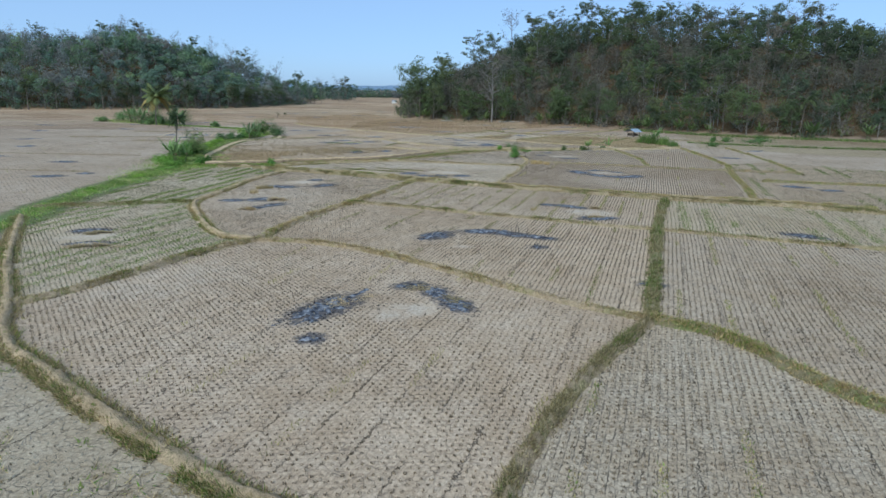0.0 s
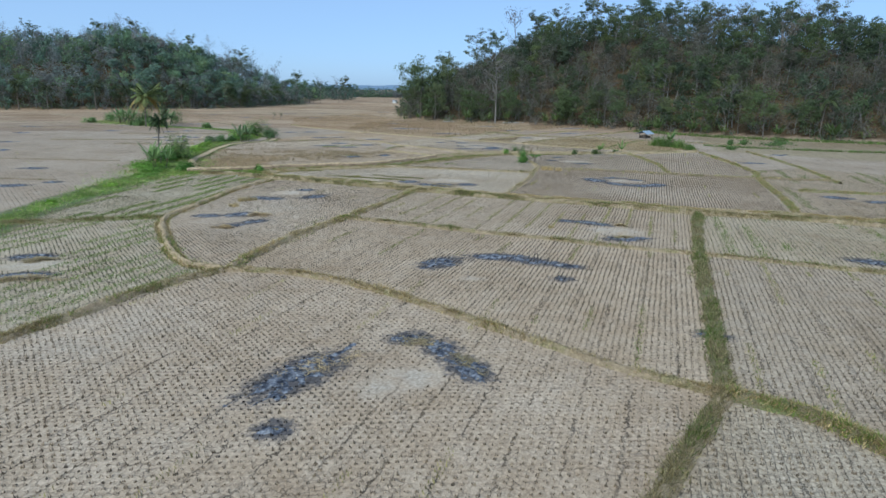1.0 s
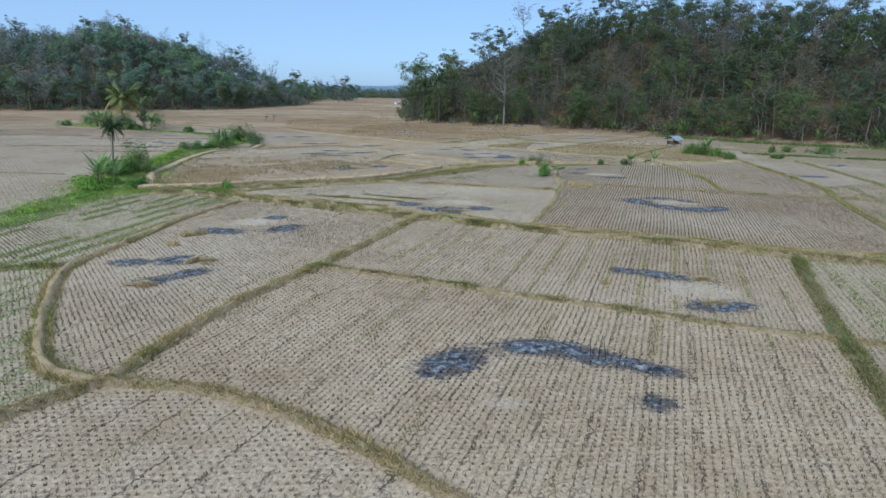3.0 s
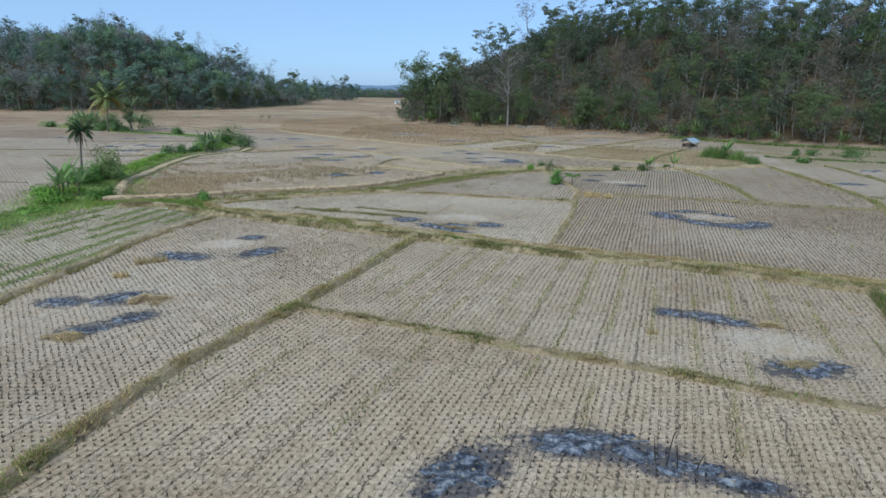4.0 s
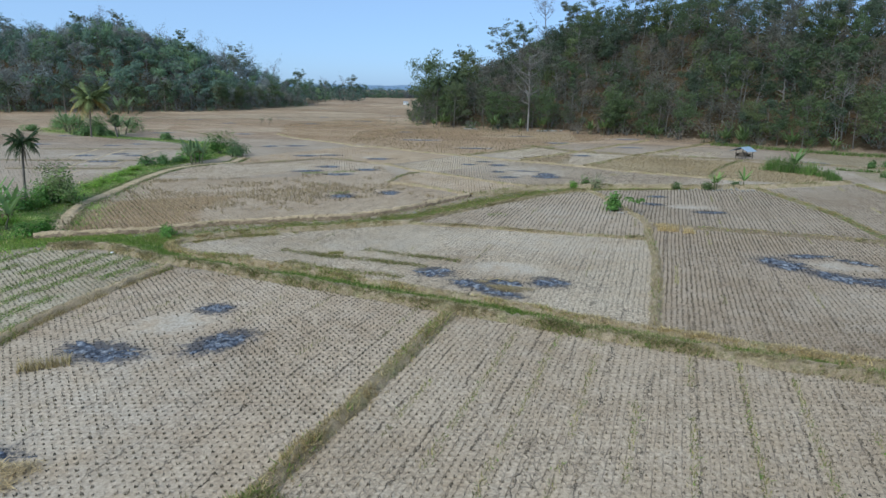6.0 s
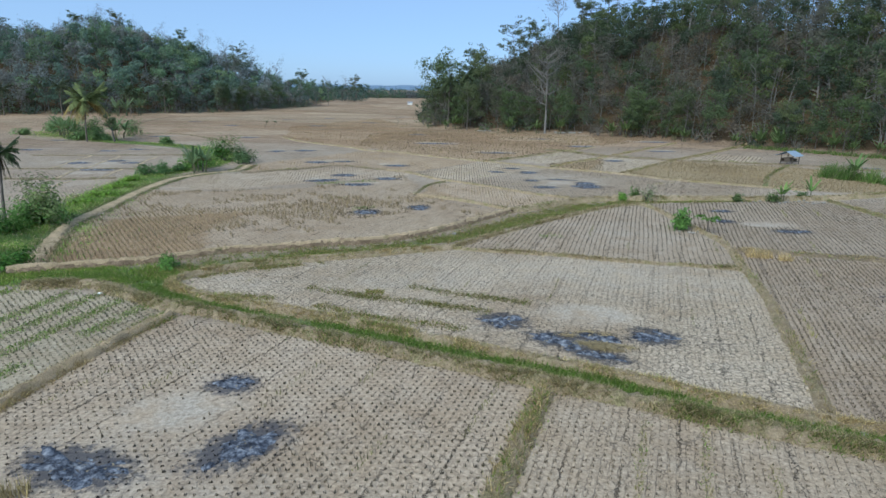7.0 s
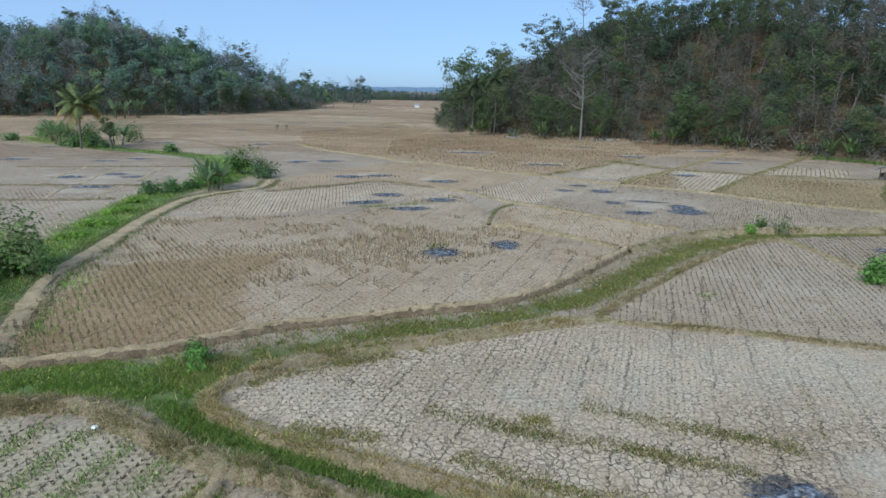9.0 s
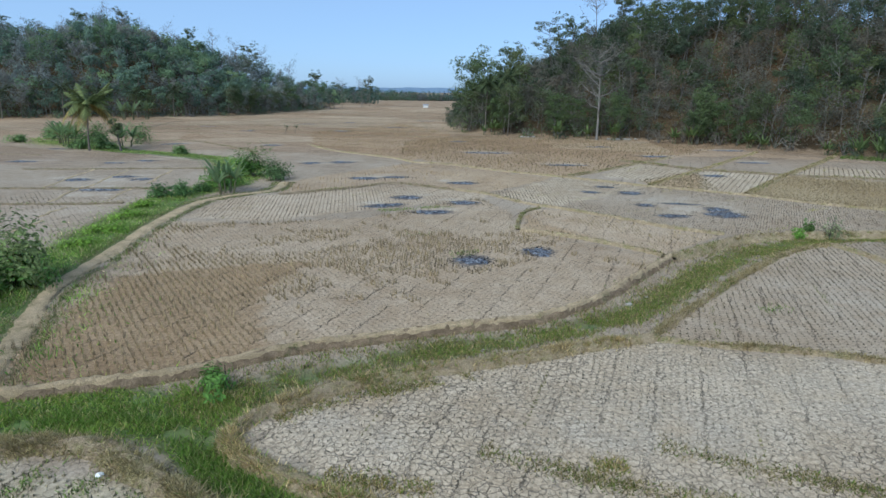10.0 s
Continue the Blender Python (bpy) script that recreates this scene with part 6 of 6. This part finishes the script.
def far_shelter(x, y):
    white = plain("whitewashed_wall", (0.72, 0.72, 0.70), 0.7, 0.0, 0.1)
    tin = plain("grey_tin", (0.35, 0.37, 0.40), 0.4, 0.4, 0.15)
    ob = thing("farm_shed", "small whitewashed shed far out in the fields", "shed", x, y, 0, 0.62)
    bm = bmesh.new()
    bmesh.ops.create_cube(bm, size=1.0, matrix=pose(0, 0, 1.1) @ Matrix.Diagonal((4.2, 3, 2.2, 1)))
    me = bpy.data.meshes.new("wall")
    bm.to_mesh(me)
    bm.free()
    me.materials.append(white)
    o = new("wall", me)
    o.parent = ob
    V = np.array([(-2.5, -1.9, 2.1), (2.5, -1.9, 2.1), (2.5, 0, 3.1), (-2.5, 0, 3.1), (-2.5, 1.9, 2.1), (2.5, 1.9, 2.1)])
    V = np.concatenate([V, V - [0, 0, 0.08]])
    F = np.array([(0, 1, 2, 3), (3, 2, 5, 4), (9, 8, 7, 6), (10, 11, 8, 9), (0, 6, 7, 1), (4, 5, 11, 10)])
    link_mesh("roof", V, F, tin, parent=ob)


far_shelter(-33.2, 389)


# -- straw, sticks, stones
def straw_pile(x, y, a, b, high, seed, turn=0.0):
    r = np.random.default_rng(seed)
    n = 260 if high < 0.07 else 800
    heart = r.normal(size=(9, 2)) * [a * 0.42, b * 0.42]
    q = heart[r.integers(0, 9, n)] + r.normal(size=(n, 2)) * [a * 0.2, b * 0.22]
    z = high * np.exp(-(q[:, 0] / a) ** 2 - (q[:, 1] / b) ** 2) * r.random(n)
    t = r.uniform(0, 2 * np.pi, n)
    u = np.stack([np.cos(t), np.sin(t), r.normal(size=n) * 0.2], 1) * 0.13
    w = np.stack([-np.sin(t), np.cos(t), np.zeros(n)], 1) * 0.007
    c = np.c_[q, z + 0.02]
    V = np.stack([c - u - w, c + u - w, c + u + w, c - u + w], 1).reshape(-1, 3)
    T = np.repeat(np.array([[0.44, 0.35, 0.205]]) * r.uniform(0.6, 1.25, (n, 1)), 4, 0)
    ob = link_mesh("straw_heap", V, np.arange(4 * n).reshape(-1, 4), STRAW, T)
    ob.matrix_basis = place(x, y, turn, 1.0, 0.0)
    tagged(ob, "unburnt yellow rice straw lying on the soil", "straw heap", kind="stuff")


for k, (x, y, a, b, h, t) in enumerate([(-20.2, 32.3, 1.6, 0.6, 0.25, 10), (-21.6, 35.6, 0.8, 0.4, 0.15, 0), (-4.3, 24.0, 1.5, 0.6, 0.05, 54), (-0.9, 26.0, 0.9, 0.5, 0.05, 0), (0.5, 24.4, 1.0, 0.5, 0.05, -58), (-13.9, 47.6, 0.9, 0.5, 0.25, 20), (-14.9, 43.7, 0.8, 0.4, 0.18, 0), (-0.3, 62.3, 1.1, 0.3, 0.08, -12), (-0.9, 63.4, 0.8, 0.3, 0.06, 0), (11.0, 42.4, 0.9, 0.4, 0.15, 0), (11.9, 46.0, 0.4, 0.3, 0.12, 0)]):
    straw_pile(x, y, a, b, h, 100 + k, t)


def standing_straw(x, y, wide, deep, high, seed, turn=0.0):
    """A clump of uncut straw left standing in the stubble."""
    r = np.random.default_rng(seed)
    n = int(420 * wide)
    q = r.uniform(-1, 1, (n, 2)) * [wide, deep]
    V, F, T = blades(np.c_[q, np.zeros(n) - 0.02], np.full(n, high), 0.014, np.array([[0.50, 0.40, 0.21]]) * r.uniform(0.6, 1.15, (n, 1)), 0.25, r)
    ob = link_mesh("straw_clump", V, F, STRAW, T)
    ob.matrix_basis = place(x, y, turn, 1.0, 0.0)
    tagged(ob, "golden uncut rice straw left standing in stubble", "straw clump", kind="stuff")


for k, (x, y, w, d, h, t) in enumerate([(-16.4, 53.2, 0.75, 0.2, 0.42, 25), (-16.6, 50.7, 0.35, 0.15, 0.34, 10), (-3.0, 31.5, 0.5, 0.12, 0.36, -35), (-2.2, 30.9, 0.3, 0.1, 0.3, -35), (11.6, 75.2, 0.7, 0.3, 0.5, -10), (12.8, 74.6, 0.4, 0.2, 0.45, -10), (-7.6, 46.0, 0.25, 0.15, 0.3, 0), (6.9, 45.0, 0.2, 0.15, 0.25, 0)]):
    standing_straw(x, y, w, d, h, 400 + k, t)


def stick(x, y, high, lean, turn, label="charred upright stick in the burnt straw"):
    V, F = tube([(0, 0, -0.1), (lean * 0.4, 0.02, high * 0.5), (lean, 0, high)], [0.022, 0.018, 0.01], 5)
    ob = link_mesh("stick", V, F, CHAR)
    ob.matrix_basis = place(x, y, turn, 1.0, 0.0)
    tagged(ob, label, "stick", "field sticks")


CHAR = plain("charred_wood", (0.03, 0.027, 0.025), 0.9)
for x, y, h, l, t in ((4.55, 36.7, 0.95, 0.1, 0), (4.8, 36.6, 0.75, -0.2, 40), (4.35, 36.9, 0.6, 0.25, 90), (5.2, 36.5, 0.5, 0.2, 10)):
    stick(x, y, h, l, t)
stick(-20.7, 71.3, 0.85, 0.05, 0, "dark wooden stake in the ditch grass")

ROCK = plain("pale_rubble", (0.30, 0.275, 0.24), 0.9, 0.0, 0.3, 8.0)
PLASTIC = plain("white_plastic", (0.8, 0.8, 0.8), 0.45, 0.0, 0.06)


def stone(x, y, size, seed, mat=None, label="pale rubble stone lying on the bank", name="stone", group="bank rubble"):
    bm = bmesh.new()
    bmesh.ops.create_icosphere(bm, subdivisions=2, radius=size)
    for v in bm.verts:
        v.co *= 1 + 0.35 * noise.noise(v.co * (2.2 / size) + Vector((seed * 3.1, 0, 0)))
        v.co.z *= 0.6
    me = bpy.data.meshes.new(name)
    bm.to_mesh(me)
    bm.free()
    me.materials.append(mat or ROCK)
    ob = new(name, me)
    ob.matrix_basis = place(x, y, seed * 47, 1.0, -0.25 * size)
    tagged(ob, label, "stone" if mat is None else "litter", group)


for k in range(40):
    stone(11 + 15 * random.random(), 93.6 + 1.3 * random.gauss(0, 0.6), random.uniform(0.06, 0.17), k)
for k in range(7):
    stone(random.uniform(9.2, 11.4), random.uniform(80.4, 82.6), random.uniform(0.08, 0.18), 40 + k)
for k, (x, y) in enumerate([(-9.6, 77.0), (-7.4, 77.9), (-6.0, 79.7), (-4.9, 80.8), (-12.6, 74.6), (5.2, 57.3), (5.6, 56.9), (4.5, 57.5), (-9.8, 62.6), (-1.6, 59.6)]):
    stone(x, y, random.uniform(0.07, 0.15), 60 + k, group="ditch rubble")
for k in range(14):
    x, y = 18.2 + random.gauss(0, 1.6), 173.6 + random.gauss(0, 0.4)
    stone(x, y, random.uniform(0.25, 0.55), 90 + k, label="pale boulder in a heap at the hill foot", group="hill foot boulders")
for k in range(5):
    stone(0.5 + random.gauss(0, 1.0), 178.2 + random.gauss(0, 0.4), random.uniform(0.2, 0.4), 110 + k, label="pale boulder in a heap at the hill foot", group="hill foot boulders")
stone(-20.9, 66.8, 0.17, 80, PLASTIC, "crumpled white plastic bag on the bund", "plastic_bag", "litter")
stone(-22.0, 66.9, 0.10, 81, PLASTIC, "crumpled white plastic bag on the bund", "plastic_bag", "litter")

# ---- single trees on and before the wooded hills ----
TALL = [
    tree("tall open-crowned emergent tree on the hill crest", 40, 400, *grow_tree(200 + i, 1.0, 0.20, 2100, 0.017, 0.1, 0.42, lean=0.05, thick=0.009, limbs=15, clump=(0.20, 0.085), twigs=3), BARK, t, 1.0, 0, "crest trees")
    for i, t in enumerate([(0.12, 0.16, 0.09), (0.13, 0.16, 0.095), (0.11, 0.15, 0.08), (0.145, 0.165, 0.10)])
]
DEAD = [
    tree("bare grey tree with thin pale branches on hillside", 40, 402, *grow_tree(220 + i, 1.0, 0.20, 420, 0.014, 0.6, 0.35, lean=0.05, thick=0.008, limbs=18, clump=(0.24, 0.14), twigs=6), GREY_BARK, (0.12, 0.105, 0.08), 1.0, 0, "bare trees")
    for i in range(3)
]
FULL = [
    tree("leafy dark green tree at the foot of the hill", 40, 404, *grow_tree(240 + i, 1.0, 0.28, 2600, 0.022, 0.0, 0.2, lean=0.04, thick=0.014, limbs=14), BARK, t, 1.0, 0, "foot trees")
    for i, t in enumerate([(0.10, 0.14, 0.07), (0.11, 0.155, 0.07), (0.125, 0.155, 0.075), (0.105, 0.15, 0.065)])
]


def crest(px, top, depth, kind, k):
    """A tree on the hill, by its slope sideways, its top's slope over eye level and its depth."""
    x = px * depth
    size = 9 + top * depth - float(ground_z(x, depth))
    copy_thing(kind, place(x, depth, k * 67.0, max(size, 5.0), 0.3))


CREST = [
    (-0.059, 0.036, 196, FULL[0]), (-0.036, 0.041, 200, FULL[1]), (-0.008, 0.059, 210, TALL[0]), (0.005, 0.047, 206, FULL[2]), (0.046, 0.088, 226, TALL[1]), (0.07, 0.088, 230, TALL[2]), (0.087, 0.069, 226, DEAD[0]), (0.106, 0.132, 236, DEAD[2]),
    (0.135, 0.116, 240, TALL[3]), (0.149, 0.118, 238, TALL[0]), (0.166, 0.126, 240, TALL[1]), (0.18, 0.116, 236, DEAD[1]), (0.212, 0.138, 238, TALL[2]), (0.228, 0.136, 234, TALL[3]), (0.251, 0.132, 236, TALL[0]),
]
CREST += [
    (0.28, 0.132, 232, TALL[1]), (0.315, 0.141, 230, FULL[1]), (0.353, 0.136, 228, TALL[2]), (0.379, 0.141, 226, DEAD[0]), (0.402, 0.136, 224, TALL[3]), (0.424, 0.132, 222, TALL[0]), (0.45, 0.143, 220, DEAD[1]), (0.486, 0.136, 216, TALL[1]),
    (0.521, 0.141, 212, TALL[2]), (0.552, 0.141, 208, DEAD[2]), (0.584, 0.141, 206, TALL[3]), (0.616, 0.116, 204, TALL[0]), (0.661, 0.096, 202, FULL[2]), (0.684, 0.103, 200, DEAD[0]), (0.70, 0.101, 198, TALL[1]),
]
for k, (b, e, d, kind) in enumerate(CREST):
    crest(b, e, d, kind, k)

f_line = resample(RIGHT_FOOT[:9], 1.0)
for k in range(34):
    i = int(rng.integers(2, len(f_line)))
    x, y = f_line[i] + rng.normal(size=2) * 1.5 + [0.4, 4.5]
    kind = FULL[k % 4] if k % 5 < 3 else (DEAD[k % 3] if k % 5 == 3 else TALL[k % 4])
    copy_thing(kind, place(x, y, k * 71.0, rng.uniform(5.5, 10.5), 0.2))
pale = tree("tall pale-barked tree losing its leaves at the hill foot", 13.2, 174.0, *grow_tree(231, 1.0, 0.27, 1500, 0.014, 0.6, 0.3, lean=0.03, thick=0.015, limbs=22), GREY_BARK, (0.16, 0.15, 0.125), 19.0)
copy_thing(DEAD[1], place(40.0, 160, 20, 12.0, 0.2))
copy_thing(DEAD[2], place(62.0, 139, 20, 12.0, 0.2))

for k, (x, y, h) in enumerate([(-8.2, 188.0, 10.5), (-4.0, 187.5, 11.5)]):
    palm("coconut_palm", "tall coconut palm at the tip of the hill", "palm tree", x, y, h, 3.6, 18, 330 + k, (0.075, 0.10, 0.05), group="hill tip palms", leaflets=20)
foot = banana("banana plant along the foot of the hill", 30, 166, 3.4, 300, 3, (0.12, 0.17, 0.065), 1.0, 0, "hill foot bananas", 0.9)
for k in range(22):
    i = int(rng.integers(12, len(f_line)))
    x, y = f_line[i] + rng.normal(size=2) * 0.8 + [0.2, 1.0]
    copy_thing(foot, place(x, y, k * 53.0, rng.uniform(0.6, 1.0)))
for k, (x, y, h) in enumerate([(76, 129, 7.5), (101, 122, 8.0)]):
    palm("coconut_palm", "coconut palm at the foot of the hill", "palm tree", x, y, h, 3.2, 14, 310 + k, (0.065, 0.085, 0.04), group="foot palms")
first = palm("coconut_palm", "coconut palm at the edge of the far wood", "palm tree", -141, 219, 7.5, 3.4, 14, 320, (0.05, 0.065, 0.035), group="far wood palms")
for k, (x, y, s) in enumerate([(-150, 217, 1.1), (-128, 226, 1.15), (-119, 231, 0.95), (-158, 214, 0.9), (-112, 236, 1.0), (-104, 243, 1.05)]):
    copy_thing(first, place(x, y, k * 77.0, s))
for k in range(26):
    t = k / 25
    x, y = np.interp(t, [0, 0.45, 0.6, 1], [-170, -108, -93, -86]) + rng.normal() * 1.5, np.interp(t, [0, 0.45, 0.6, 1], [216, 239, 255, 300]) + 2 + rng.normal() * 1.5
    copy_thing((FULL + TALL)[k % 8], place(x, y, k * 71.0, rng.uniform(7, 12), 0.2))
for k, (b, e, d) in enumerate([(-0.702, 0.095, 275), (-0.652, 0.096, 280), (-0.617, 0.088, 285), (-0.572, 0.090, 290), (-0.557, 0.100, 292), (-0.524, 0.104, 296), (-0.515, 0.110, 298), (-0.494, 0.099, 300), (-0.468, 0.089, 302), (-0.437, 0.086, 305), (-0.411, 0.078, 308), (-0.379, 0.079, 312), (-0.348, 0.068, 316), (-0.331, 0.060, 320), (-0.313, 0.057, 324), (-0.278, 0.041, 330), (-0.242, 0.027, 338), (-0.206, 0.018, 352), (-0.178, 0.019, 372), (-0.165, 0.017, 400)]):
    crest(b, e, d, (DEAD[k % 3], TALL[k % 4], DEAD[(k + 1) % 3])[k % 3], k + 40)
for k, ob in enumerate(TALL + DEAD + FULL):
    ob.matrix_basis = place(60.0 + 11 * k, 205.0 + 3 * (k % 3), 40.0 * k, 13.0, 0.2)
